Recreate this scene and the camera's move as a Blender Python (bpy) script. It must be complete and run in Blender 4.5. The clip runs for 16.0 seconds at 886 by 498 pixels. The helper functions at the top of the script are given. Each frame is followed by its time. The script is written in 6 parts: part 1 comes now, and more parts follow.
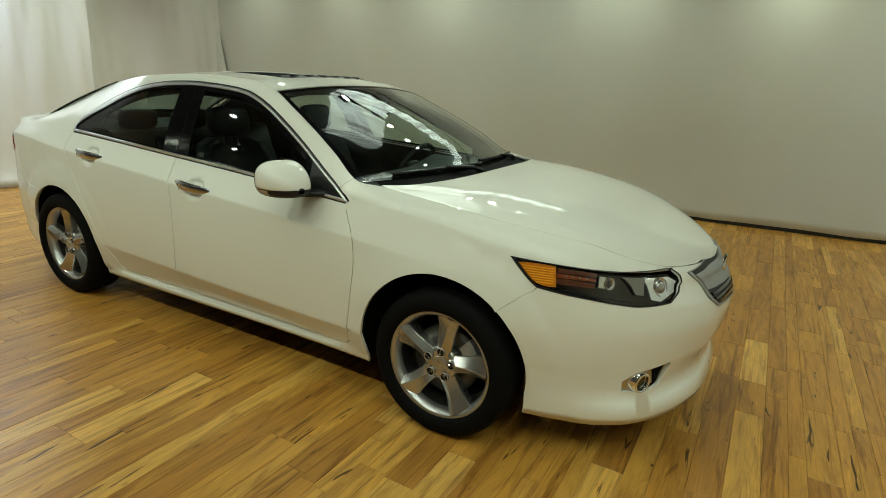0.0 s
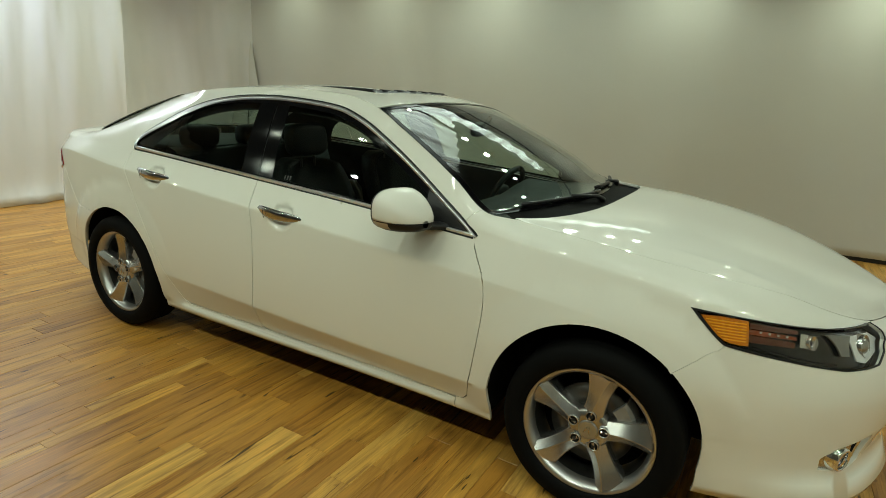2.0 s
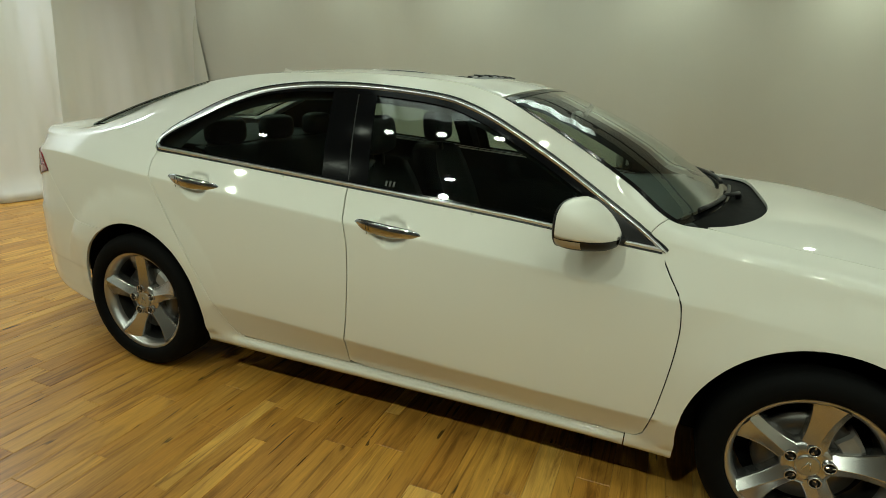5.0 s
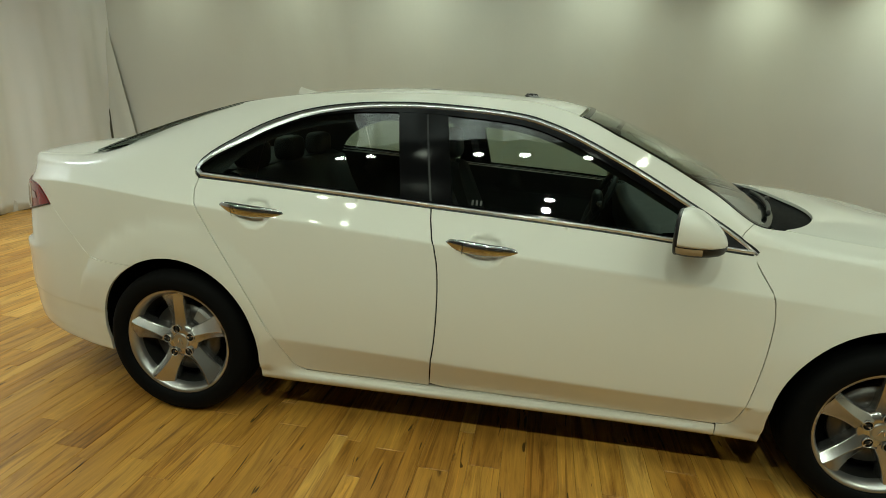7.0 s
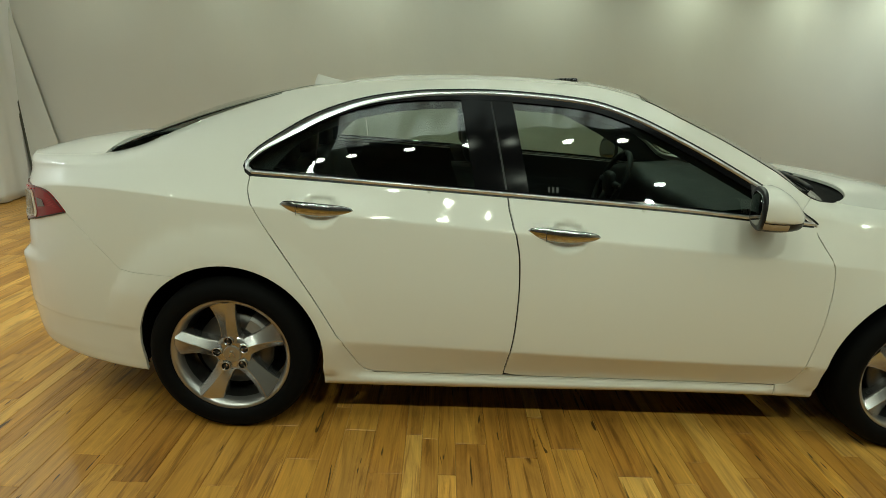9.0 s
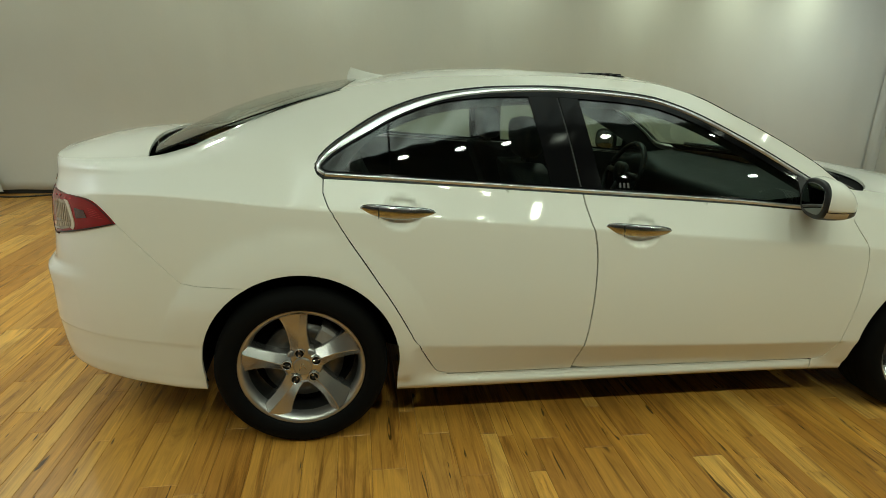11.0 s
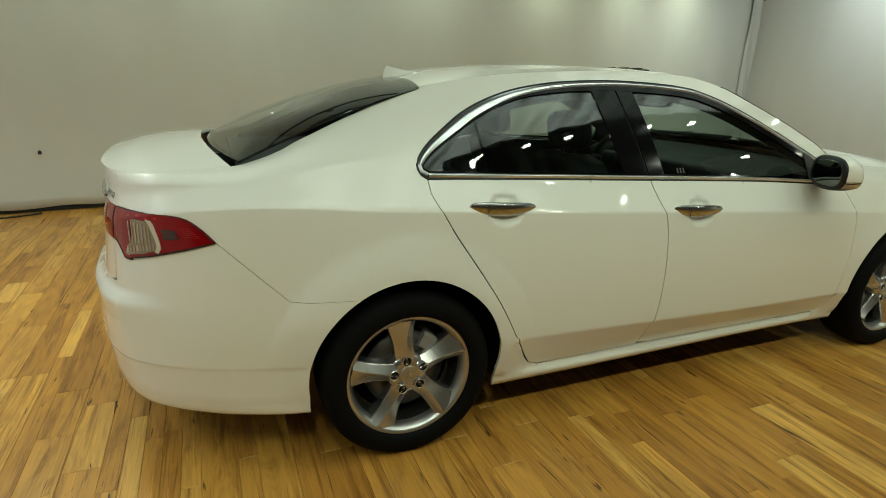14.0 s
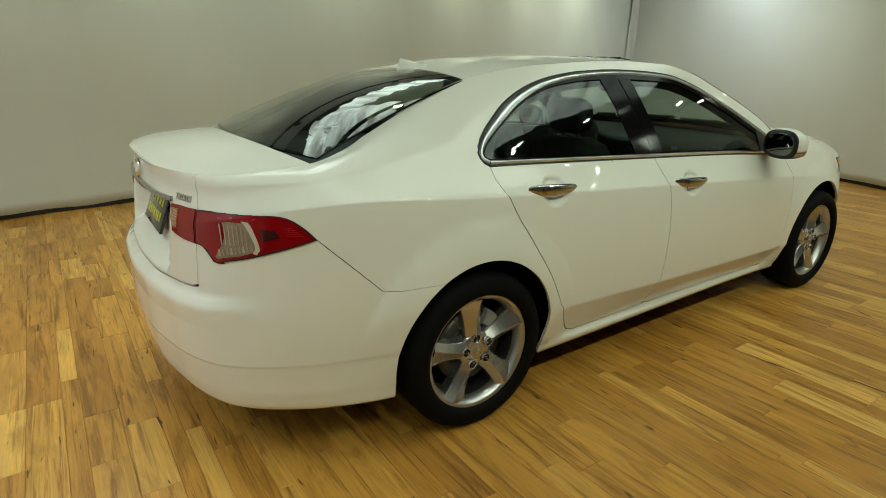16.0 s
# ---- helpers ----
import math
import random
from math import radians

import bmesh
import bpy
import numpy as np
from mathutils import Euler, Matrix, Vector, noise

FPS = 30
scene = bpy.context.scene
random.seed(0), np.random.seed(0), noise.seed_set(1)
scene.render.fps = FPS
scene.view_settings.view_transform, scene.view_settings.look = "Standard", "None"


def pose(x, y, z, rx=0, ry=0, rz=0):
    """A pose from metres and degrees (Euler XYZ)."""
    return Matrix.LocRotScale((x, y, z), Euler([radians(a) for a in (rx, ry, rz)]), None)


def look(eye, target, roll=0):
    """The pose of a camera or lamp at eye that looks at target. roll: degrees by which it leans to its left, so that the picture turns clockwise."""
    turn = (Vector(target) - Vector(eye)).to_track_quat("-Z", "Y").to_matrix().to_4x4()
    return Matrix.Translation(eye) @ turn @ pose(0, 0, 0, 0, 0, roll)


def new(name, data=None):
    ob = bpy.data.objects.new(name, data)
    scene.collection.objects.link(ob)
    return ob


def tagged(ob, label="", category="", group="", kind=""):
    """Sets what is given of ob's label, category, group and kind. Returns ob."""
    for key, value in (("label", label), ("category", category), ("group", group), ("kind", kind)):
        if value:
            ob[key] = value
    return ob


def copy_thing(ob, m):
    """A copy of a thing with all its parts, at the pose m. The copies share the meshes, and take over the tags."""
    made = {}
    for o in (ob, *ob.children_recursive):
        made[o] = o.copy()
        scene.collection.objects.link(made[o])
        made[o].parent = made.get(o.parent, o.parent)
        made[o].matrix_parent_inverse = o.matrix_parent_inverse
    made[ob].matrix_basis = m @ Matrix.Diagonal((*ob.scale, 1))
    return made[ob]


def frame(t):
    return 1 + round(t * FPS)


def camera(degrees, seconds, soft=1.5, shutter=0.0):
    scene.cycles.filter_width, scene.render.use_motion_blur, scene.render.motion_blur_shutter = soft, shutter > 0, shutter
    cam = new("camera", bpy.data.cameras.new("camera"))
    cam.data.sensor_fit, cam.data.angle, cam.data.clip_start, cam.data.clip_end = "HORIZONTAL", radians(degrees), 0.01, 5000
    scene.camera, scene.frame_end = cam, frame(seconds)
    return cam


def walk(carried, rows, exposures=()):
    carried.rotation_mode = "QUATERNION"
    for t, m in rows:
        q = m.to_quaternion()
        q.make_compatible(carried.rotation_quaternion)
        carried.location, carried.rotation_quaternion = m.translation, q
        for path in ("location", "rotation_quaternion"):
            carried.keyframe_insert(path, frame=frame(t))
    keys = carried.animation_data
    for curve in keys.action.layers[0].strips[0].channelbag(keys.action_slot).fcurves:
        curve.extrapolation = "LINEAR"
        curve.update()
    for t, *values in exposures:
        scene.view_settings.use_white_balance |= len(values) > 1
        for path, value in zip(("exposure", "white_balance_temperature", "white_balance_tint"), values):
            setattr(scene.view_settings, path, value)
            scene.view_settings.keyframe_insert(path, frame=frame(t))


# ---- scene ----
cam = camera(75.8, 16.0, 0.8)
PATH = [
    (0, (2.361, -2.701, 1.441), (1.43, -1.027, 0.863), 3.1),
    (0.5, (2.233, -2.692, 1.419), (1.295, -1.009, 0.885), 3.6),
    (1, (2.049, -2.573, 1.425), (1.065, -0.919, 0.88), 2.4),
    (1.5, (1.916, -2.556, 1.42), (0.907, -0.927, 0.848), 2.3),
    (2, (1.735, -2.66, 1.412), (0.792, -0.976, 0.885), 3.8),
    (2.5, (1.57, -2.746, 1.406), (0.735, -1.023, 0.829), 3.5),
    (3, (1.418, -2.736, 1.38), (0.603, -0.991, 0.84), 3.1),
    (3.5, (1.227, -2.648, 1.398), (0.456, -0.889, 0.839), 3.0),
    (4, (1.1, -2.65, 1.39), (0.361, -0.881, 0.818), 4.0),
    (6.3, (0.357, -2.742, 1.393), (-0.14, -0.89, 0.825), 3.4),
    (6.5, (0.298, -2.759, 1.378), (-0.158, -0.889, 0.834), 4.0),
    (7, (0.084, -2.885, 1.375), (-0.226, -0.977, 0.861), 3.1),
    (7.5, (-0.055, -2.934, 1.353), (-0.312, -1.018, 0.842), 3.6),
    (8, (-0.212, -2.89, 1.345), (-0.396, -0.966, 0.828), 3.4),
    (10.3, (-0.923, -2.901, 1.393), (-0.709, -1.003, 0.798), 2.8),
    (10.5, (-0.966, -2.874, 1.373), (-0.741, -0.974, 0.792), 3.2),
    (11, (-1.16, -2.812, 1.384), (-0.852, -0.926, 0.792), 2.5),
    (11.5, (-1.29, -2.8, 1.384), (-0.93, -0.924, 0.791), 3.3),
    (12, (-1.499, -2.845, 1.385), (-1.041, -0.985, 0.811), 2.9),
    (12.5, (-1.649, -2.841, 1.371), (-1.155, -0.995, 0.783), 3.2),
    (13, (-1.791, -2.732, 1.365), (-1.249, -0.899, 0.776), 2.1),
    (13.5, (-1.906, -2.62, 1.375), (-1.252, -0.825, 0.782), 1.7),
    (14, (-1.957, -2.598, 1.361), (-1.22, -0.835, 0.771), 1.6),
    (14.5, (-2.155, -2.618, 1.373), (-1.296, -0.903, 0.805), 1.1),
    (15, (-2.359, -2.635, 1.384), (-1.37, -0.998, 0.801), 3.2),
    (15.5, (-2.478, -2.549, 1.361), (-1.464, -0.934, 0.757), 2.2),
    (16, (-2.589, -2.401, 1.375), (-1.504, -0.842, 0.75), 0.8),
]
walk(cam, [(t, look(eye, target, roll)) for t, eye, target, roll in PATH])

# ---- world, lamps and exposure ----
world = bpy.data.worlds.new("world")
scene.world = world
world.use_nodes = True
world.node_tree.nodes["Background"].inputs[0].default_value = (0.9, 0.95, 1.0, 1)
world.node_tree.nodes["Background"].inputs[1].default_value = 0.02
scene.view_settings.exposure = 0.0
CEILING = 3.6


def lamp(name, m, watts, size, colour, size_y=None):
    data = bpy.data.lights.new(name, "AREA")
    data.energy, data.color, data.size = watts, colour, size
    if size_y:
        data.shape, data.size_y = "RECTANGLE", size_y
    ob = new(name, data)
    ob.matrix_world = m
    return ob


# ---- materials ----
def material(name, colour=(0.5, 0.5, 0.5), rough=0.5, metal=0.0, coat=0.0, vary=0.0, scale=8.0, bump=0.0, bump_scale=60.0, sheen=0.0, spec=0.5):
    m = bpy.data.materials.new(name)
    m.use_nodes = True
    nt = m.node_tree
    b = nt.nodes["Principled BSDF"]
    b.inputs["Base Color"].default_value = (*colour, 1)
    b.inputs["Roughness"].default_value, b.inputs["Metallic"].default_value = rough, metal
    b.inputs["Coat Weight"].default_value, b.inputs["Coat Roughness"].default_value = coat, 0.04
    b.inputs["Sheen Weight"].default_value, b.inputs["Specular IOR Level"].default_value = sheen, spec
    if vary or bump:
        tc = nt.nodes.new("ShaderNodeTexCoord")
    if vary:
        n = nt.nodes.new("ShaderNodeTexNoise")
        n.inputs["Scale"].default_value, n.inputs["Detail"].default_value = scale, 6
        nt.links.new(tc.outputs["Object"], n.inputs["Vector"])
        r = nt.nodes.new("ShaderNodeMapRange")
        r.inputs[3].default_value, r.inputs[4].default_value = 1 - vary, 1 + vary
        nt.links.new(n.outputs["Fac"], r.inputs[0])
        x = nt.nodes.new("ShaderNodeMix")
        x.data_type, x.blend_type = "RGBA", "MULTIPLY"
        x.inputs[0].default_value = 1
        x.inputs[6].default_value = (*colour, 1)
        nt.links.new(r.outputs[0], x.inputs[7])
        nt.links.new(x.outputs[2], b.inputs["Base Color"])
        r2 = nt.nodes.new("ShaderNodeMapRange")
        r2.inputs[3].default_value, r2.inputs[4].default_value = max(0, rough - vary * 0.4), min(1, rough + vary * 0.4)
        nt.links.new(n.outputs["Fac"], r2.inputs[0])
        nt.links.new(r2.outputs[0], b.inputs["Roughness"])
    if bump:
        n2 = nt.nodes.new("ShaderNodeTexNoise")
        n2.inputs["Scale"].default_value, n2.inputs["Detail"].default_value = bump_scale, 4
        nt.links.new(tc.outputs["Object"], n2.inputs["Vector"])
        bp = nt.nodes.new("ShaderNodeBump")
        bp.inputs["Strength"].default_value, bp.inputs["Distance"].default_value = bump, 0.01
        nt.links.new(n2.outputs["Fac"], bp.inputs["Height"])
        nt.links.new(bp.outputs[0], b.inputs["Normal"])
    return m


def glass(name, tint, strength=1.0, rough=0.0):
    """A thin pane: clear tint seen straight through, with the gloss of glass on it."""
    m = bpy.data.materials.new(name)
    m.use_nodes = True
    nt = m.node_tree
    nt.nodes.remove(nt.nodes["Principled BSDF"])
    t, g = nt.nodes.new("ShaderNodeBsdfTransparent"), nt.nodes.new("ShaderNodeBsdfGlossy")
    t.inputs[0].default_value = (*tint, 1)
    g.inputs[0].default_value, g.inputs["Roughness"].default_value = (1, 1, 1, 1), rough
    # gloss rises from 5 per cent face on to full at a grazing look, from either side
    f, up, mul, x = nt.nodes.new("ShaderNodeLayerWeight"), nt.nodes.new("ShaderNodeMath"), nt.nodes.new("ShaderNodeMath"), nt.nodes.new("ShaderNodeMixShader")
    f.inputs[0].default_value = 0.5
    up.operation, up.inputs[1].default_value = "POWER", 5.0
    mul.operation, mul.inputs[1].default_value, mul.inputs[2].default_value = "MULTIPLY_ADD", 0.9 * strength, 0.055 * strength
    nt.links.new(f.outputs["Facing"], up.inputs[0])
    nt.links.new(up.outputs[0], mul.inputs[0])
    nt.links.new(mul.outputs[0], x.inputs[0])
    nt.links.new(t.outputs[0], x.inputs[1])
    nt.links.new(g.outputs[0], x.inputs[2])
    nt.links.new(x.outputs[0], nt.nodes["Material Output"].inputs[0])
    return m


def glow(name, colour, strength, pleated=False):
    m = bpy.data.materials.new(name)
    m.use_nodes = True
    b = m.node_tree.nodes["Principled BSDF"]
    b.inputs["Emission Color"].default_value, b.inputs["Emission Strength"].default_value = (*colour, 1), strength
    # noise streaks in the emission stand in for light and shade on pleats
    if pleated:
        nt = m.node_tree
        tc, mp, n, r = (nt.nodes.new("ShaderNode" + k) for k in ("TexCoord", "Mapping", "TexNoise", "MapRange"))
        mp.inputs["Scale"].default_value = (7.0, 0.9, 1.0)
        n.inputs["Scale"].default_value, n.inputs["Detail"].default_value, n.inputs["Distortion"].default_value = 1.0, 5.0, 0.6
        r.inputs[1].default_value, r.inputs[2].default_value, r.inputs[3].default_value, r.inputs[4].default_value = 0.36, 0.62, 0.25 * strength, 1.5 * strength
        nt.links.new(tc.outputs["Object"], mp.inputs[0])
        nt.links.new(mp.outputs[0], n.inputs["Vector"])
        nt.links.new(n.outputs["Fac"], r.inputs[0])
        nt.links.new(r.outputs[0], b.inputs["Emission Strength"])
    return m


PAINT = material("pearl_white_paint", (0.76, 0.745, 0.672), 0.55, coat=1.0, spec=0.25, bump=0.003, bump_scale=900)
SHUT = material("shut_line_black", (0.012, 0.012, 0.012), 0.7)
RUBBER = material("tyre_rubber", (0.0045, 0.0045, 0.0045), 0.7, spec=0.06, vary=0.2, scale=30, bump=0.1, bump_scale=300)
TRIM = material("black_trim", (0.008, 0.008, 0.009), 0.42, vary=0.1, scale=60, spec=0.35)
GLOSS_BLACK = material("gloss_black", (0.006, 0.006, 0.007), 0.12, coat=0.6)
PILLAR = material("pillar_black", (0.004, 0.004, 0.0045), 0.10, spec=0.09)
CHROME = material("chrome", (0.82, 0.82, 0.80), 0.07, metal=1.0)
SATIN = material("satin_alloy", (0.50, 0.49, 0.48), 0.26, metal=0.95, vary=0.03, scale=6)
ALLOY = material("painted_alloy", (0.46, 0.455, 0.45), 0.30, metal=0.9, vary=0.05, scale=40)
STEEL = material("brake_steel", (0.11, 0.105, 0.10), 0.4, metal=0.9, vary=0.3, scale=25)
GLASS = glass("window_glass", (0.57, 0.66, 0.61), 1.0)
SCREEN_GLASS = glass("screen_glass", (0.72, 0.82, 0.77), 1.1)
REAR_GLASS = glass("rear_glass", (0.45, 0.52, 0.49), 1.0)
# chrome greyed in its colour to mute the orange floor reflected in it
HANDLE = material("worn_chrome", (0.50, 0.51, 0.53), 0.12, metal=1.0)
BRIGHT = material("bright_strip", (0.74, 0.755, 0.78), 0.28, metal=1.0)
CLEAR = glass("clear_lens", (0.97, 0.97, 0.97), 0.4)
LEATHER = material("dark_leather", (0.009, 0.0095, 0.010), 0.55, spec=0.25, vary=0.15, scale=20, bump=0.15, bump_scale=120)
PLASTIC = material("dark_plastic", (0.014, 0.015, 0.016), 0.6, vary=0.15, scale=15, bump=0.1, bump_scale=400, spec=0.3)
LINER = material("wheel_liner", (0.004, 0.004, 0.004), 0.95, spec=0.1)
HEADLINER = material("grey_headliner", (0.30, 0.30, 0.28), 0.9, vary=0.08, scale=60)
RED = material("red_lens", (0.23, 0.0006, 0.003), 0.10, spec=0.3, coat=0.30, vary=0.25, scale=12)
AMBER = material("amber_lens", (0.62, 0.19, 0.004), 0.35, coat=0.4, vary=0.45, scale=55)
SILVER = material("lamp_reflector", (0.75, 0.75, 0.73), 0.18, metal=1.0, vary=0.2, scale=50)
GREY_PLASTIC = material("grey_silver_plastic", (0.30, 0.30, 0.29), 0.3, metal=0.6, vary=0.05, scale=40)


# ---- mesh helpers ----
from mathutils.geometry import delaunay_2d_cdt


def add(name, verts, faces, mat, parent=None, label="", smooth=True, normals=None):
    me = bpy.data.meshes.new(name)
    me.from_pydata([tuple(map(float, v)) for v in verts], [], [tuple(map(int, f)) for f in faces])
    me.materials.append(mat)
    me.polygons.foreach_set("use_smooth", [smooth] * len(me.polygons))
    if normals is not None:
        me.normals_split_custom_set_from_vertices([tuple(map(float, n)) for n in normals])
    me.update()
    ob = new(name, me)
    ob.parent = parent
    return tagged(ob, label)


def part(name, bm, mat, parent=None, label="", smooth=True):
    me = bpy.data.meshes.new(name)
    bmesh.ops.recalc_face_normals(bm, faces=bm.faces)
    bm.to_mesh(me)
    bm.free()
    me.materials.append(mat)
    me.polygons.foreach_set("use_smooth", [smooth] * len(me.polygons))
    ob = new(name, me)
    ob.parent = parent
    return tagged(ob, label)


def empty(name, label, category, group="", kind=""):
    ob = new(name)
    ob.empty_display_size = 0.1
    return tagged(ob, label, category, group, kind)


def box(bm, x0, x1, y0, y1, z0, z1, bevel=0.0, seg=2, m=None):
    r = bmesh.ops.create_cube(bm, size=1)
    vs = r["verts"]
    for v in vs:
        v.co = Vector((x0 + (v.co.x + 0.5) * (x1 - x0), y0 + (v.co.y + 0.5) * (y1 - y0), z0 + (v.co.z + 0.5) * (z1 - z0)))
    if bevel:
        es = list({e for v in vs for e in v.link_edges})
        out = bmesh.ops.bevel(bm, geom=es, offset=bevel, segments=seg, affect="EDGES", profile=0.5)
        vs = list(set(out["verts"]) | {v for v in vs if v.is_valid})
    if m is not None:
        bmesh.ops.transform(bm, matrix=m, verts=[v for v in vs if v.is_valid])
    return vs


def akima(keys):
    """A smooth curve through (t, value) keys that does not overshoot."""
    k = np.array(sorted(keys), float)
    t, y = k[:, 0], k[:, 1]
    m = np.diff(y) / np.diff(t)
    if len(m) == 1:
        return lambda q: y[0] + m[0] * (np.asarray(q, float) - t[0])
    m = np.r_[3 * m[0] - 2 * m[1], 2 * m[0] - m[1], m, 2 * m[-1] - m[-2], 3 * m[-1] - 2 * m[-2]]
    w1, w2 = np.abs(m[3:] - m[2:-1]) + 0.5 * np.abs(m[3:] + m[2:-1]), np.abs(m[1:-2] - m[:-3]) + 0.5 * np.abs(m[1:-2] + m[:-3])
    d = np.where(w1 + w2 > 1e-9, (w1 * m[1:-2] + w2 * m[2:-1]) / np.maximum(w1 + w2, 1e-9), 0.5 * (m[1:-2] + m[2:-1]))

    def f(q):
        q = np.asarray(q, float)
        i = np.clip(np.searchsorted(t, q) - 1, 0, len(t) - 2)
        h = t[i + 1] - t[i]
        u = np.clip((q - t[i]) / h, -0.5, 1.5)
        return (2 * u**3 - 3 * u**2 + 1) * y[i] + (u**3 - 2 * u**2 + u) * h * d[i] + (-2 * u**3 + 3 * u**2) * y[i + 1] + (u**3 - u**2) * h * d[i + 1]

    return f


def inside(p, loops):
    """Even-odd test of points p against closed loops."""
    r = np.zeros(len(p), bool)
    for lp in loops:
        a, b = lp, np.roll(lp, -1, 0)
        for (x0, y0), (x1, y1) in zip(a, b):
            if y0 == y1:
                continue
            c = ((y0 > p[:, 1]) != (y1 > p[:, 1])) & (p[:, 0] < (x1 - x0) * (p[:, 1] - y0) / (y1 - y0) + x0)
            r ^= c
    return r


def resample(loop, step):
    out = []
    for a, b in zip(loop, np.roll(loop, -1, 0)):
        n = max(1, int(np.ceil(np.linalg.norm(b - a) / step)))
        out += [a + (b - a) * i / n for i in range(n)]
    return np.array(out)


def skin(name, loops, surf, step, mat, parent, label="", depth=0.012, lift=0.0, fine=None):
    """A panel cut to closed outlines (the first round it, the rest holes) from the surface surf(uv) -> places, normals; its rim is folded in by depth."""
    loops = [resample(np.asarray(lp, float), fine or step) for lp in loops]
    border = np.concatenate(loops)
    lo, hi = border.min(0), border.max(0)
    gx, gy = np.arange(lo[0], hi[0], step), np.arange(lo[1], hi[1], step)
    g = np.stack(np.meshgrid(gx, gy), -1)
    g[1::2, :, 0] += step / 2
    g = g.reshape(-1, 2)
    g = g[inside(g, loops)]
    if len(g):
        keep = np.ones(len(g), bool)
        for i in range(0, len(g), 400):
            keep[i : i + 400] = np.sqrt(((g[i : i + 400, None] - border[None]) ** 2).sum(-1)).min(1) > 0.45 * step
        g = g[keep]
    pts = np.concatenate([border, g]) if len(g) else border
    edges, o = [], 0
    for lp in loops:
        edges += [(o + i, o + (i + 1) % len(lp)) for i in range(len(lp))]
        o += len(lp)
    vs, _, fs, ov, _, _ = delaunay_2d_cdt([Vector(p) for p in pts], edges, [], 0, 1e-7)
    uv = np.array([tuple(v) for v in vs])
    tri = np.array([list(f) for f in fs])
    tri = tri[inside(uv[tri].mean(1), loops)]
    pos, nrm = surf(uv)
    pos = pos + nrm * lift
    a, b, c = pos[tri[:, 0]], pos[tri[:, 1]], pos[tri[:, 2]]
    flip = (np.cross(b - a, c - a) * nrm[tri[:, 0]]).sum(1) < 0
    tri[flip] = tri[flip][:, ::-1]
    back = {}
    for i, src in enumerate(ov):
        for k in src:
            back[k] = i
    verts, norms, faces = list(pos), list(nrm), [tuple(t) for t in tri]
    o = 0
    for lp in loops if depth else []:
        idx = [back[o + i] for i in range(len(lp))]
        o += len(lp)
        P, N = pos[idx], nrm[idx]
        T = np.roll(P, -1, 0) - np.roll(P, 1, 0)
        T /= np.maximum(np.linalg.norm(T, axis=1), 1e-9)[:, None]
        O = np.cross(T, N)
        mid = uv[idx].mean(0)
        eps = 0.15 * step * (np.roll(uv[idx], -1, 0) - np.roll(uv[idx], 1, 0))
        base = len(verts)
        k = len(idx)
        # outward is the side away from the panel
        q = np.stack([eps[:, 1], -eps[:, 0]], -1)
        q /= np.maximum(np.linalg.norm(q, axis=1), 1e-9)[:, None]
        sgn = np.where(inside(uv[idx] + q * step * 0.1, loops), -1, 1)
        test, _ = surf(uv[idx] + q * step * 0.1)
        sg = np.sign(((test - (P - N * lift)) * O).sum(1)) * sgn
        O = O * np.where(sg == 0, 1, sg)[:, None]
        verts += list(P) + list(P - N * depth * 0.2 + O * depth * 0.04) + list(P - N * depth)
        n1 = N * 0.75 + O * 0.66
        norms += list(n1) + list(O) + list(O)
        for r in range(2):
            for i in range(k):
                j = (i + 1) % k
                f = (base + r * k + i, base + r * k + j, base + (r + 1) * k + j, base + (r + 1) * k + i)
                va, vb, vc = (np.array(verts[x]) for x in f[:3])
                faces.append(f if np.dot(np.cross(vb - va, vc - va), O[i]) > 0 else f[::-1])
    return add(name, verts, faces, mat, parent, label, True, norms)


def mirrored(ob, parent=None):
    """The same part on the other side of the car."""
    me = ob.data.copy()
    n = len(me.vertices)
    co = np.empty(n * 3)
    me.vertices.foreach_get("co", co)
    co = co.reshape(-1, 3) * (1, -1, 1)
    faces = [tuple(reversed(p.vertices)) for p in me.polygons]
    norms = None
    if me.has_custom_normals:
        norms = np.zeros((n, 3))
        for lp, cn in zip(me.loops, me.corner_normals):
            norms[lp.vertex_index] = cn.vector
        norms *= (1, -1, 1)
    return add(ob.name.split(".")[0], co, faces, me.materials[0], parent or ob.parent, ob.get("label", ""), me.polygons[0].use_smooth, norms)

# ---- the room ----
def cloth_mat(name, colour):
    m = material(name, colour, 0.95, vary=0.05, scale=1.1, bump=0.12, bump_scale=14, sheen=0.15, spec=0.15)
    return m


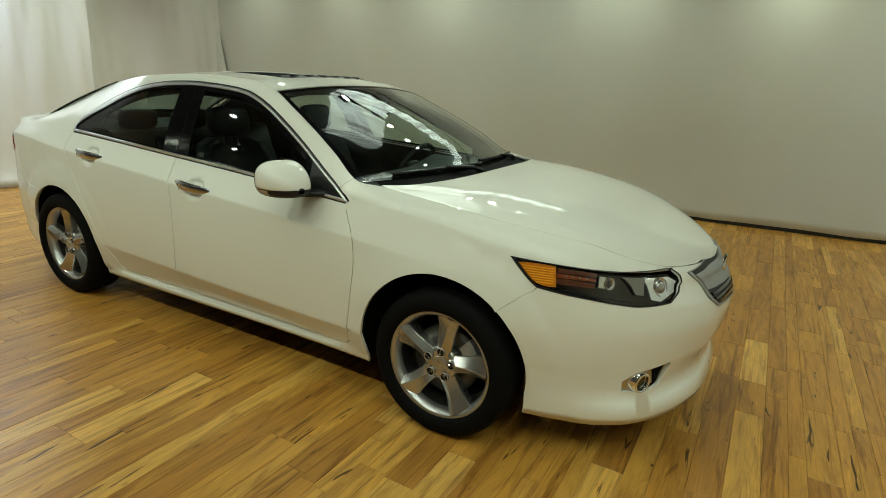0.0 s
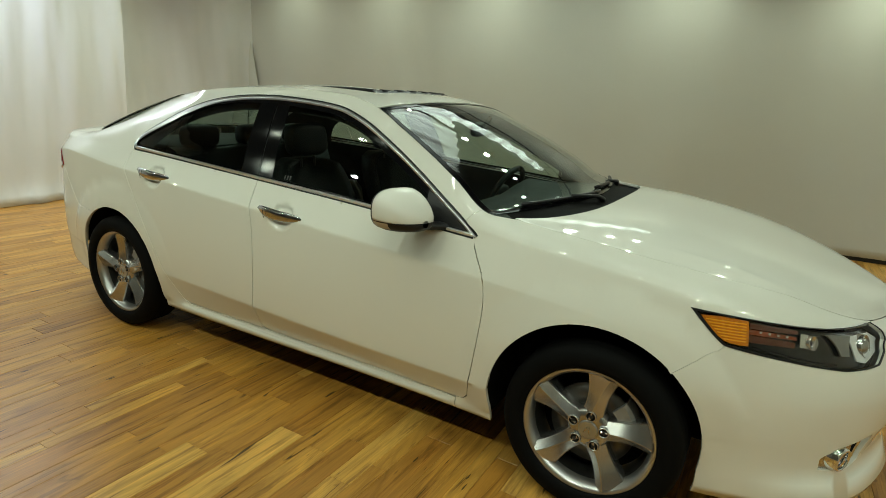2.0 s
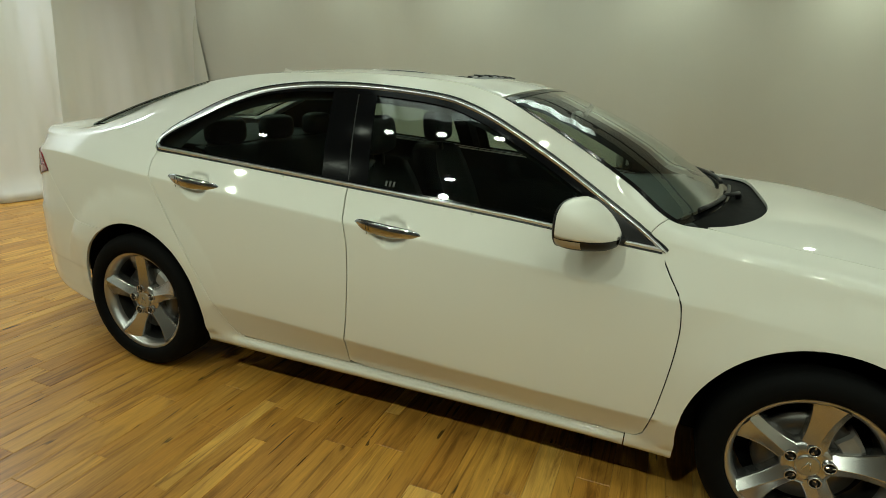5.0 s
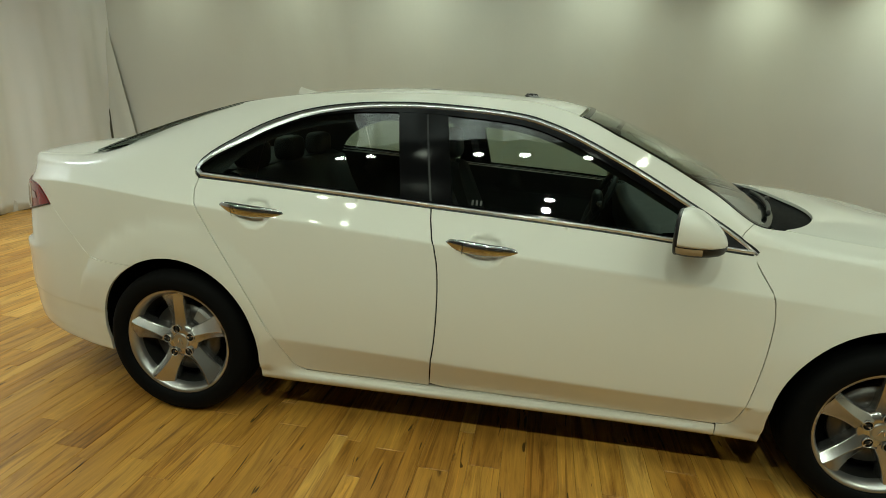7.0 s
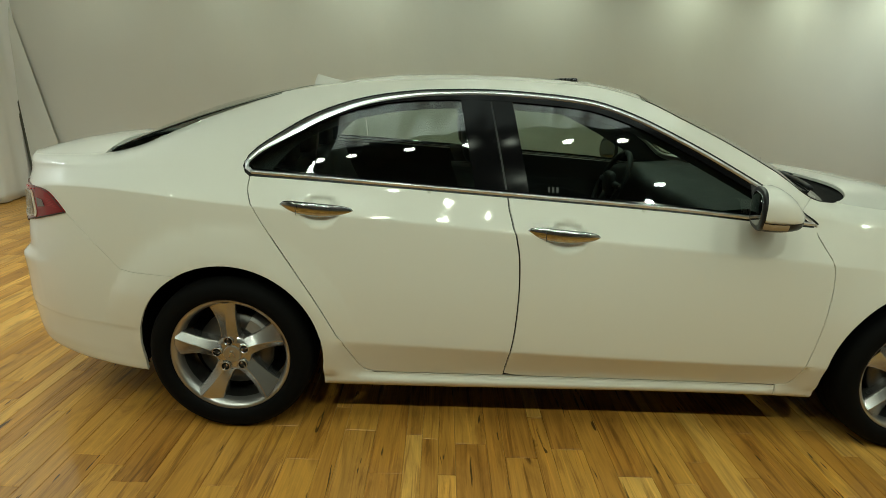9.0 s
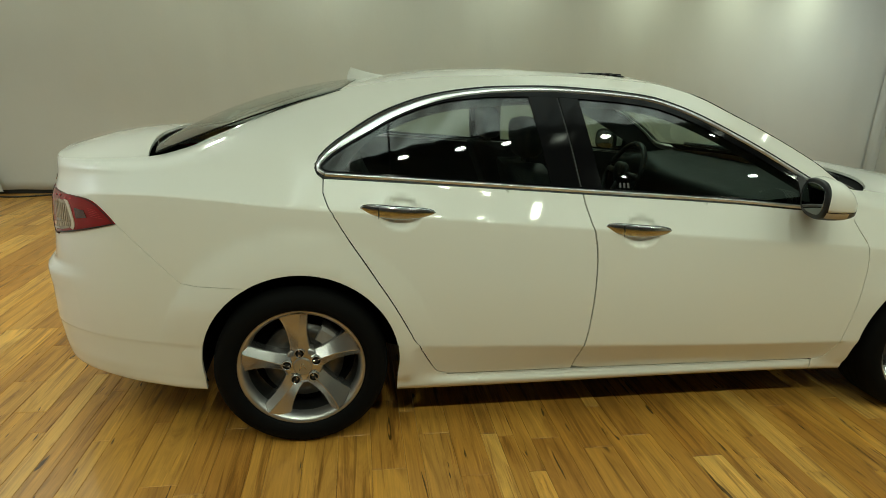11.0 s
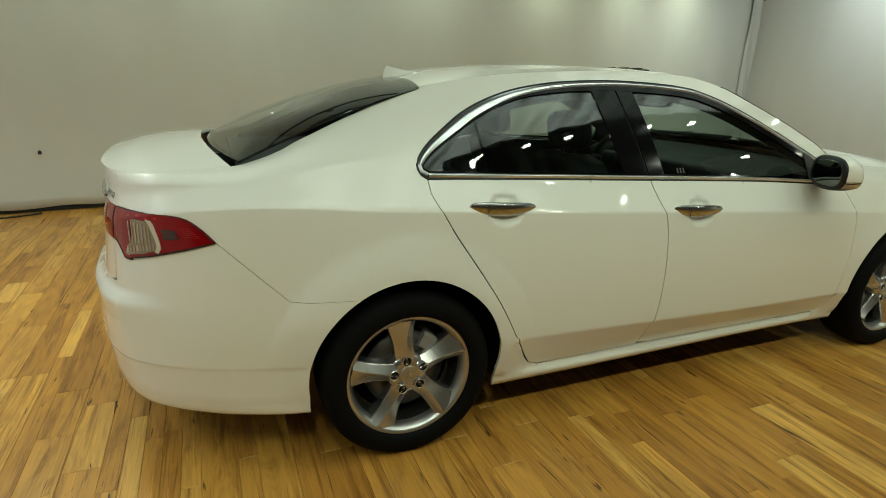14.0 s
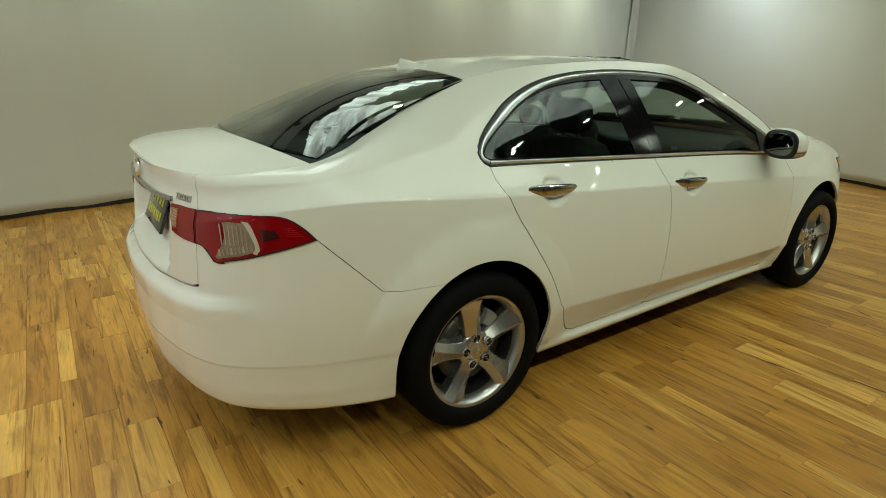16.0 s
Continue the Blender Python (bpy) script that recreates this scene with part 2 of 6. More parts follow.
def wood(name, island):
    """Golden hardwood strips with dark figure; each strip has its own tone."""
    m = bpy.data.materials.new(name)
    m.use_nodes = True
    nt = m.node_tree
    L = nt.links.new
    b = nt.nodes["Principled BSDF"]
    N = lambda kind: nt.nodes.new("ShaderNode" + kind)
    geo = N("NewGeometry")
    rnd = geo.outputs["Random Per Island"] if island else N("ObjectInfo").outputs["Random"]
    # every strip reads its figure from another place
    shift = N("Combine" + "XYZ")
    mul = N("Math")
    mul.operation, mul.inputs[1].default_value = "MULTIPLY", 71.0
    L(rnd, mul.inputs[0])
    L(mul.outputs[0], shift.inputs[0])
    L(mul.outputs[0], shift.inputs[1])
    add_ = N("VectorMath")
    L(geo.outputs["Position"], add_.inputs[0])
    L(shift.outputs[0], add_.inputs[1])

    def noise_(sx, sy, detail, rough=0.5, dist=0.0):
        mp, n = N("Mapping"), N("TexNoise")
        mp.inputs["Scale"].default_value = (sx, sy, 1)
        n.inputs["Scale"].default_value, n.inputs["Detail"].default_value, n.inputs["Roughness"].default_value, n.inputs["Distortion"].default_value = 1, detail, rough, dist
        L(add_.outputs[0], mp.inputs[0])
        L(mp.outputs[0], n.inputs["Vector"])
        return n.outputs["Fac"]

    def ramp(src, *stops):
        r = N("ValToRGB")
        els = r.color_ramp.elements
        while len(els) < len(stops):
            els.new(0.5)
        for e, (p, c) in zip(els, stops):
            e.position, e.color = p, (*c, 1)
        L(src, r.inputs[0])
        return r.outputs[0]

    def mix(kind, fac, a, c):
        x = N("Mix")
        x.data_type, x.blend_type = "RGBA", kind
        if isinstance(fac, float):
            x.inputs[0].default_value = fac
        else:
            L(fac, x.inputs[0])
        L(a, x.inputs[6])
        L(c, x.inputs[7])
        return x.outputs[2]

    tone = ramp(rnd, (0.0, (0.37, 0.170, 0.030)), (0.3, (0.44, 0.213, 0.038)), (0.6, (0.49, 0.247, 0.045)), (0.82, (0.56, 0.300, 0.062)), (0.92, (0.64, 0.370, 0.090)), (1.0, (0.40, 0.187, 0.033)))
    broad = ramp(noise_(11, 1.8, 5, 0.6, 1.6), (0.28, (0.58, 0.48, 0.38)), (0.5, (1.06, 1.06, 1.06)), (0.75, (1.42, 1.36, 1.2)))
    c = mix("MULTIPLY", 0.85, tone, broad)
    vein = ramp(noise_(21, 0.95, 6, 0.66, 1.7), (0.34, (0.16, 0.085, 0.045)), (0.40, (0.50, 0.37, 0.26)), (0.47, (1, 1, 1)))
    c = mix("MULTIPLY", 0.58, c, vein)
    fine = ramp(noise_(160, 5, 3), (0.3, (0.82, 0.80, 0.76)), (0.7, (1.08, 1.08, 1.08)))
    c = mix("MULTIPLY", 0.8, c, fine)
    knot = ramp(noise_(13, 4.0, 3, 0.5, 0.6), (0.22, (0.2, 0.12, 0.07)), (0.29, (1, 1, 1)))
    c = mix("MULTIPLY", 0.8, c, knot)
    # short black checks that follow the grain, and pale sapwood streaks
    crack = ramp(noise_(34, 3.4, 2, 0.5, 1.1), (0.275, (0.05, 0.03, 0.02)), (0.312, (1, 1, 1)))
    c = mix("MULTIPLY", 0.9, c, crack)
    sap = ramp(noise_(26, 0.7, 4, 0.6, 1.9), (0.60, (1, 1, 1)), (0.66, (1.45, 1.5, 1.55)), (0.72, (1.1, 1.1, 1.1)))
    c = mix("MULTIPLY", 0.55, c, sap)
    L(c, b.inputs["Base Color"])
    rr = N("MapRange")
    rr.inputs[3].default_value, rr.inputs[4].default_value = 0.24, 0.44
    L(noise_(20, 3, 4), rr.inputs[0])
    L(rr.outputs[0], b.inputs["Roughness"])
    bp = N("Bump")
    bp.inputs["Strength"].default_value, bp.inputs["Distance"].default_value = 0.10, 0.004
    L(noise_(120, 4, 4), bp.inputs["Height"])
    L(bp.outputs[0], b.inputs["Normal"])
    return m


CLOTH = cloth_mat("off_white_cloth", (0.61, 0.61, 0.545))
CURTAIN = cloth_mat("white_curtain_cloth", (0.74, 0.74, 0.72))
GREY_CURTAIN = cloth_mat("grey_curtain_cloth", (0.22, 0.22, 0.21))
WALL_PAINT = material("wall_paint", (0.55, 0.54, 0.50), 0.9, vary=0.05, scale=2)
CEIL = material("ceiling_paint", (0.10, 0.11, 0.11), 0.9, vary=0.05, scale=2)
BLACK_BOARD = material("black_skirting", (0.02, 0.02, 0.018), 0.6, vary=0.2, scale=6)
NW, NE, SE, SW = (-5.2, 3.536), (7.0, 5.073), (3.95, -5.2), (-5.4, -5.2)
SKEW = 0.126  # the long wall stands a little askew to the car


def wall_between(name, a, b, mat, label, thick=0.12, h=None):
    """A wall from a to b; its inner face is on the line."""
    d = Vector((b[0] - a[0], b[1] - a[1], 0))
    bm = bmesh.new()
    box(bm, -0.1, d.length + 0.1, 0, thick, 0, h or CEILING)
    o = part(name, bm, mat, None, label, False)
    o.matrix_world = pose(a[0], a[1], 0, 0, 0, math.degrees(math.atan2(d.y, d.x)))
    return tagged(o, label, "wall", kind="structure")


def skirting(a, b):
    d = Vector((b[0] - a[0], b[1] - a[1], 0))
    bm = bmesh.new()
    box(bm, 0, d.length, -0.022, -0.004, 0, 0.07, 0.004, 1)
    o = part("baseboard", bm, BLACK_BOARD, None, "", False)
    o.matrix_world = pose(a[0], a[1], 0, 0, 0, math.degrees(math.atan2(d.y, d.x)))
    return tagged(o, "thin black skirting along the wall", "baseboard", kind="structure")


def drape(name, a, b, z0, z1, folds, label, mat, gap=0.05, seed=1, cells=0.03, sag=0.0):
    """Hanging cloth from a to b: folds are (wavelength, depth, lean); it stands gap in front of the line."""
    d = Vector((b[0] - a[0], b[1] - a[1], 0))
    n, k = max(8, int(d.length / cells)), 40
    rnd = random.Random(seed)
    ph = [rnd.uniform(0, 6.28) for _ in folds]
    rows = []
    for j in range(k + 1):
        t = j / k
        z = z0 + (z1 - z0) * t
        r = []
        for i in range(n + 1):
            u = d.length * i / n
            y = -gap
            for (wl, dep, lean), p in zip(folds, ph):
                w = noise.noise((u * 0.7 / max(wl, 0.2), z * 0.25, seed * 3.1 + wl))
                s = math.sin(2 * math.pi * (u + lean * z + 0.35 * wl * w) / wl + p)
                env = 0.35 + 0.65 * abs(noise.noise((u * 0.9, z * 0.3, 7.7 + seed)) * 2)
                y += dep * s * abs(s) ** 0.4 * env
            y += 0.012 * noise.noise((u * 1.6, z * 1.1, seed * 1.7))
            hem = max(0.0, 0.25 - (z - z0)) / 0.25
            y -= sag * hem**2 * (0.6 + 0.8 * noise.noise((u * 3, 0.3, seed)))
            r.append((u, y, z + (0.02 * hem * noise.noise((u * 2.3, 1.0, seed)) if z0 > 0.02 else 0)))
        rows.append(r)
    bm = bmesh.new()
    g = [[bm.verts.new(p) for p in r] for r in rows]
    back = [[bm.verts.new((p[0], p[1] + 0.006, p[2])) for p in r] for r in (rows[0], rows[-1])]
    for j in range(k):
        for i in range(n):
            bm.faces.new((g[j][i], g[j][i + 1], g[j + 1][i + 1], g[j + 1][i]))
    for q, r in ((0, 0), (1, k)):
        for i in range(n):
            bm.faces.new((g[r][i], g[r][i + 1], back[q][i + 1], back[q][i]))
    o = part(name, bm, mat)
    o.matrix_world = pose(a[0], a[1], 0, 0, 0, math.degrees(math.atan2(d.y, d.x)))
    return tagged(o, label, "curtain")


def build_room():
    bm = bmesh.new()
    box(bm, -6.2, 7.6, -6.0, 5.6, -0.12, -0.008)
    tagged(part("floor", bm, material("subfloor", (0.05, 0.03, 0.015), 0.8), None, "", False), "golden brown hardwood strip floor with dark figure", "floor", kind="structure")
    bm = bmesh.new()
    box(bm, -6.2, 7.6, -6.0, 5.6, CEILING, CEILING + 0.1)
    tagged(part("ceiling", bm, CEIL, None, "", False), "plain dark grey ceiling", "ceiling", kind="structure")
    wall_between("wall_north", NW, NE, WALL_PAINT, "plain wall behind the cloth")
    wall_between("wall_east", NE, SE, WALL_PAINT, "plain off-white wall")
    # unseen wall that closes the room behind the camera
    wall_between("wall_south", SE, SW, WALL_PAINT, "plain off-white wall")
    wall_between("wall_west", SW, NW, WALL_PAINT, "plain wall behind the curtains")
    skirting(NW, NE)
    skirting(NE, SE)
    drape("backdrop_cloth", (-5.17, 3.540), NE, 0.045, CEILING, ((2.6, 0.014, 0.10), (0.9, 0.008, -0.15), (0.37, 0.003, 0.2)), "off-white cloth stretched along the wall, lightly creased", CLOTH, 0.06, 3, 0.06)
    drape("backdrop_cloth", (6.98, 5.05), (4.02, -5.0), 0.045, CEILING, ((2.9, 0.012, 0.05), (1.1, 0.007, 0.1), (0.4, 0.003, -0.2)), "off-white cloth stretched along the end wall", CLOTH, 0.06, 8, 0.06)
    # curtains by the far end of the car
    drape("curtain", (-5.30, 1.30), (-5.19, 3.53), 0.01, CEILING, ((1.5, 0.05, 0.03), (0.55, 0.020, -0.06), (0.21, 0.006, 0.1)), "white floor-length curtain with soft folds", CURTAIN, 0.10, 5, 0.025)
    drape("curtain", (-5.16, -3.6), (-5.04, 1.46), 0.005, CEILING, ((0.85, 0.055, 0.10), (0.36, 0.022, -0.12), (0.17, 0.006, 0.1)), "bright white floor-length curtain in deep folds", CURTAIN, 0.06, 11, 0.02, 0.10)
    # unseen curtain added behind the camera, grey to hold down bounced light
    drape("curtain", (3.95, -5.1), (-5.3, -5.1), 0.01, CEILING, ((0.9, 0.05, 0.05), (0.4, 0.02, -0.1)), "unseen grey curtain added behind the camera to cut bounced light", GREY_CURTAIN, 0.12, 17, 0.05)
    # dark-coloured strip for the shaded gap where curtain meets cloth, and the flap of cloth that flares from it
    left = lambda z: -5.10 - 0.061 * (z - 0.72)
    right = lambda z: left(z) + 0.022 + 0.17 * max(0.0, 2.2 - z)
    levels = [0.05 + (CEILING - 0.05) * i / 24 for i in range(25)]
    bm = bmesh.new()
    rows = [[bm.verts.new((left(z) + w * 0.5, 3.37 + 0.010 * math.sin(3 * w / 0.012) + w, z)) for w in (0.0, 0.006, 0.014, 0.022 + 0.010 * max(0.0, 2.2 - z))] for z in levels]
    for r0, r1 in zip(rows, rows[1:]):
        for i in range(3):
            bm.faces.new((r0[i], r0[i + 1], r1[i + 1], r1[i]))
    tagged(part("curtain_fold", bm, material("dark_fold_cloth", (0.08, 0.082, 0.06), 0.9, vary=0.2, scale=8)), "narrow dark strip coloured as the shade in the curtain corner", "curtain")
    bm = bmesh.new()
    rows = [[bm.verts.new((left(z) + 0.008 + (right(z) - left(z)) * q, 3.385 + 0.075 * q + 0.012 * math.sin(5 * q + z), z)) for q in (0, 0.2, 0.4, 0.6, 0.8, 1.0)] for z in levels]
    for r0, r1 in zip(rows, rows[1:]):
        for i in range(5):
            bm.faces.new((r0[i], r0[i + 1], r1[i + 1], r1[i]))
    tagged(part("curtain_flap", bm, CLOTH), "off-white flap of cloth that flares towards the floor", "curtain")
    drape("curtain", (6.62, 5.005), (6.97, 5.050), 0.045, CEILING, ((0.30, 0.018, 0.12), (0.13, 0.006, -0.1)), "off-white cloth gathered in hanging folds in the corner", CLOTH, 0.075, 23, 0.02)
    # small fixings and the cable by the wall
    hook = tube_thing("wall_hook", [(6.90, 4.96, 2.78), (6.89, 4.90, 2.76), (6.89, 4.88, 2.72), (6.89, 4.90, 2.68), (6.90, 4.93, 2.67)], 0.018, material("dull_hook", (0.10, 0.10, 0.09), 0.5, metal=0.5, vary=0.2))
    tagged(hook, "small dull metal hook on the cloth corner", "hook")
    knob = tube_thing("door_stop", [(-3.39, 3.76, 0.57), (-3.39, 3.70, 0.565), (-3.385, 3.68, 0.56)], 0.016, BLACK_BOARD)
    tagged(knob, "small dark door stop on the cloth wall", "door stop")
    cable = tube_thing("cable", [(-5.15 + 0.09 * i, 3.36 + 0.05 * math.sin(i * 0.7) + 0.012 * i, 0.008) for i in range(20)], 0.008, BLACK_BOARD)
    tagged(cable, "black cable lying on the floor by the wall", "cable")


def tube_thing(name, pts, radius, mat, n=8):
    pts = [Vector(p) for p in pts]
    bm = bmesh.new()
    rings = []
    for i, p in enumerate(pts):
        t = (pts[min(i + 1, len(pts) - 1)] - pts[max(i - 1, 0)]).normalized()
        a = t.orthogonal().normalized()
        b = t.cross(a)
        rings.append([bm.verts.new(p + (a * math.cos(q) + b * math.sin(q)) * radius) for q in np.linspace(0, 2 * math.pi, n, endpoint=False)])
    for r0, r1 in zip(rings, rings[1:]):
        best = min(range(n), key=lambda s: sum((r0[j].co - r1[(j + s) % n].co).length for j in range(n)))
        for j in range(n):
            bm.faces.new((r0[j], r0[(j + 1) % n], r1[(j + 1 + best) % n], r1[(j + best) % n]))
    bm.faces.new(rings[0])
    bm.faces.new(rings[-1])
    return part(name, bm, mat)


build_room()


# ---- ceiling lamps: rails of spotlights, two draped light panels and a tube, plus lamps added as fill ----
def build_lights():
    can = None
    dark = material("lamp_black", (0.03, 0.03, 0.03), 0.5)
    warm = (0.875, 1.0, 0.79)
    for y, xs in ((-1.95, SPOTS_SOUTH), (1.65, SPOTS_NORTH), (3.25, SPOTS_WALL), (-3.1, SPOTS_SIDE_FILL)):
        bm = bmesh.new()
        box(bm, min(xs) - 0.4, max(xs) + 0.4, y + 0.10, y + 0.16, 3.02, 3.07, 0.006, 1)
        box(bm, min(xs) - 0.3, min(xs) - 0.28, y + 0.12, y + 0.14, 3.05, CEILING)
        box(bm, max(xs) + 0.28, max(xs) + 0.3, y + 0.12, y + 0.14, 3.05, CEILING)
        lean = SKEW if y > 3 else 0.0
        for v in bm.verts:
            v.co.y += lean * (v.co.x + 2.5)
        tagged(part("lamp_rail", bm, dark), "black ceiling rail that carries the spotlights", "lamp rail")
        for x in xs:
            here = y + lean * (x + 2.5)
            if can is None:
                bm = bmesh.new()
                rings = [[bm.verts.new((r * math.cos(a), r * math.sin(a), z)) for a in np.linspace(0, 2 * math.pi, 20, endpoint=False)] for r, z in ((0.044, 0.004), (0.055, 0.0), (0.058, 0.01), (0.052, 0.09), (0.02, 0.11))]
                for r0, r1 in zip(rings, rings[1:]):
                    for j in range(20):
                        bm.faces.new((r0[j], r0[(j + 1) % 20], r1[(j + 1) % 20], r1[j]))
                bm.faces.new(rings[-1])
                can = part("spotlight", bm, dark)
                can.matrix_world = pose(x, here, 3.0)
                tagged(can, "small black spotlight on the ceiling rail", "spotlight", "spotlights on the rails")
                tube_ = tube_thing("bracket", [(0, 0.0, 0.10), (0, 0.06, 0.10), (0, 0.12, 0.07)], 0.010, dark)
                tube_.parent = can
            else:
                copy_thing(can, pose(x, here, 3.0))
            data = bpy.data.lights.new("spot_lamp", "AREA")
            data.shape, data.size, data.energy, data.color = "DISK", 0.085, SPOT_WATTS * {-1.95: 0.2 if -2 < x < 2.5 else 1.7 if x > 0 else 0.9, 1.65: 2.5 if x < -2.5 else 4.0 if x > 4 else 1.45, 3.25: WALL_SHARE * (1.9 if x < -1 else 1.3 if x < 2 else 3.5), -3.1: 2.3 if x < -3 or 1 < x < 3 else 2.9}[y], warm
            data.spread = radians(130)
            new("spot_lamp", data).matrix_world = look((x, here, 2.996), (x, here + {-1.95: 0.2, 1.65: -0.8, 3.25: 0.5, -3.1: 2.0}[y], 0.6))
    # draped luminous cloth; it glows itself, with fold shading streaked into the emission
    for (cx, cy, length, width, turn), power in PANELS:
        m = glow("light_cloth", (0.80, 1.0, 0.88), power, True)
        n, k = int(length / 0.05), int(width / 0.1)
        pts = [[(length * (i / n - 0.5), width * (j / k - 0.5), 0.045 * math.sin(i * 0.9 + 0.8 * math.sin(j * 0.8)) + 0.05 * math.sin(j * 0.5 + i * 0.07)) for j in range(k + 1)] for i in range(n + 1)]
        bm = bmesh.new()
        g = [[bm.verts.new(p) for p in r] for r in pts]
        for i in range(n):
            for j in range(k):
                bm.faces.new((g[i][j], g[i][j + 1], g[i + 1][j + 1], g[i + 1][j]))
        o = part("light_panel", bm, m)
        o.matrix_world = pose(cx, cy, 3.45, 0, 0, turn)
        tagged(o, "glowing white cloth panel with its fold shading drawn into the glow", "light panel")
        for u in (-0.46, 0.46):
            for v in (-0.46, 0.46):
                c = tube_thing("cord", [(length * u, width * v, -0.08), (length * u, width * v, CEILING - 3.46)], 0.006, dark)
                c.parent = o
    tagged(lamp("tube_lamp", look((-4.45, -0.35, 3.12), (-5.1, -0.35, 1.7)), TUBE_WATTS * 0.8, 0.18, (0.82, 0.93, 1.0), 1.5), "cool white tube lamp", "lamp")
    # second tube is added to brighten the end wall, with no known source there
    tagged(lamp("tube_lamp", look((5.1, 2.4, 3.12), (6.6, 3.2, 1.2)), TUBE_WATTS * 0.62, 0.18, (0.82, 0.97, 1.0), 1.8), "cool white tube lamp", "lamp")


# placed from window reflections; 1.7 and 2.2 added to brighten the floor
SPOTS_SOUTH = (-2.6, -1.55, -1.3, -0.85, -0.4, -0.05, 0.4, 0.8, 1.7, 2.2, 3.3, 3.65, 4.0)
# -4.2 to -3.0 and 4.6 added to brighten the floor at both ends
SPOTS_NORTH = (-4.2, -3.6, -3.0, -2.3, -1.9, -0.7, 0.12, 0.5, 0.85, 1.2, 2.2, 4.6)
# unseen rail added to fill light onto the car's near side
SPOTS_SIDE_FILL = (-4.6, -3.4, -2.2, -1.0, 0.2, 1.4, 2.6, 3.8)
# 0.5 and 0.9 follow reflections; the others are added to wash the wall
SPOTS_WALL = (-4.2, -2.8, -1.4, 0.5, 0.9, 2.4, 3.8, 5.0)
SPOT_WATTS, TUBE_WATTS, WALL_SHARE = 2.68, 62, 0.60
PANELS = (((0.8, -1.59, 4.8, 0.78, 0.0), 1.7), ((-0.62, 2.08, 3.0, 0.85, -52.0), 2.3), ((-0.25, 3.36, 2.7, 0.5, 17.0), 2.4))
build_lights()

# ---- the sedan: its body as one smooth surface, cut into panels ----
car = empty("car", "pearl white four-door sedan parked on the wooden floor", "car")

PLAN = [(2.36, 0), (2.335, 0.22), (2.255, 0.44), (2.10, 0.64), (1.90, 0.765), (1.62, 0.845), (1.35, 0.878), (0.9, 0.885), (0, 0.888), (-0.9, 0.886), (-1.35, 0.882), (-1.7, 0.866), (-1.95, 0.828), (-2.12, 0.762), (-2.26, 0.65), (-2.34, 0.47), (-2.385, 0.24), (-2.395, 0)]
_p = np.array([(2.255, -0.44), (2.335, -0.22)] + PLAN + [(-2.385, -0.24), (-2.34, -0.47)], float)
_c = np.r_[0, np.cumsum(np.linalg.norm(np.diff(_p, axis=0), axis=1))]
_c -= _c[2]
plan_x, plan_w = akima(list(zip(_c, _p[:, 0]))), akima(list(zip(_c, _p[:, 1])))
S_END = _c[len(PLAN) + 1]
_sd = np.linspace(0, S_END, 1200)
_xd = plan_x(_sd)


def s_of(x):
    """Way along the outline, from the nose, at which it stands at x."""
    return np.interp(-np.asarray(x, float), -_xd, _sd)


def row(*keys):
    """A line along the body: (x of the outline, height, how far inside the outline)."""
    s = [float(s_of(k[0])) for k in keys]
    return akima(list(zip(s, [k[1] for k in keys]))), akima(list(zip(s, [k[2] for k in keys])))


R_TUCK = row((2.36, 0.25, 0.20), (1.9, 0.18, 0.18), (0.9, 0.17, 0.16), (-0.9, 0.17, 0.16), (-1.8, 0.22, 0.16), (-2.395, 0.29, 0.25))
R_FOOT = row((2.36, 0.215, 0.085), (2.25, 0.210, 0.046), (2.1, 0.194, 0.026), (1.9, 0.180, 0.025), (1.7, 0.183, 0.03), (0.9, 0.196, 0.056), (-0.9, 0.184, 0.056), (-1.75, 0.222, 0.03), (-2.05, 0.246, 0.04), (-2.395, 0.30, 0.05))
R_SILL = row((2.36, 0.262, 0.076), (2.25, 0.260, 0.040), (2.1, 0.256, 0.012), (1.9, 0.250, 0.014), (1.7, 0.245, 0.018), (0.9, 0.230, 0.042), (-0.9, 0.224, 0.042), (-1.75, 0.275, 0.020), (-2.05, 0.300, 0.02), (-2.395, 0.345, 0.02))
R_LOW = row((2.36, 0.34, 0.092), (2.25, 0.34, 0.058), (2.1, 0.335, 0.018), (1.9, 0.325, 0.014), (1.65, 0.30, 0.017), (1.08, 0.262, 0.022), (0.97, 0.258, 0.027), (0.82, 0.252, 0.045), (-0.85, 0.248, 0.045), (-0.99, 0.256, 0.026), (-1.1, 0.262, 0.020), (-1.75, 0.33, 0.014), (-2.05, 0.365, 0.015), (-2.395, 0.40, 0.018))
R_SWAGE = row((2.36, 0.45, 0.045), (2.25, 0.445, 0.030), (2.1, 0.44, 0.010), (1.95, 0.42, 0.006), (1.65, 0.40, 0.006), (0.9, 0.362, -0.006), (-0.9, 0.402, -0.006), (-1.75, 0.42, 0.004), (-2.05, 0.43, 0.008), (-2.25, 0.44, 0.011), (-2.395, 0.45, 0.015))
R_BELLY = row((2.36, 0.56, 0.026), (2.25, 0.56, 0.022), (2.1, 0.56, 0.007), (1.95, 0.56, 0.0), (1.65, 0.57, 0.0), (0.9, 0.57, -0.011), (0, 0.60, -0.016), (-0.9, 0.62, -0.012), (-1.75, 0.63, 0.0), (-2.05, 0.60, 0.004), (-2.25, 0.595, 0.018), (-2.395, 0.59, 0.026))
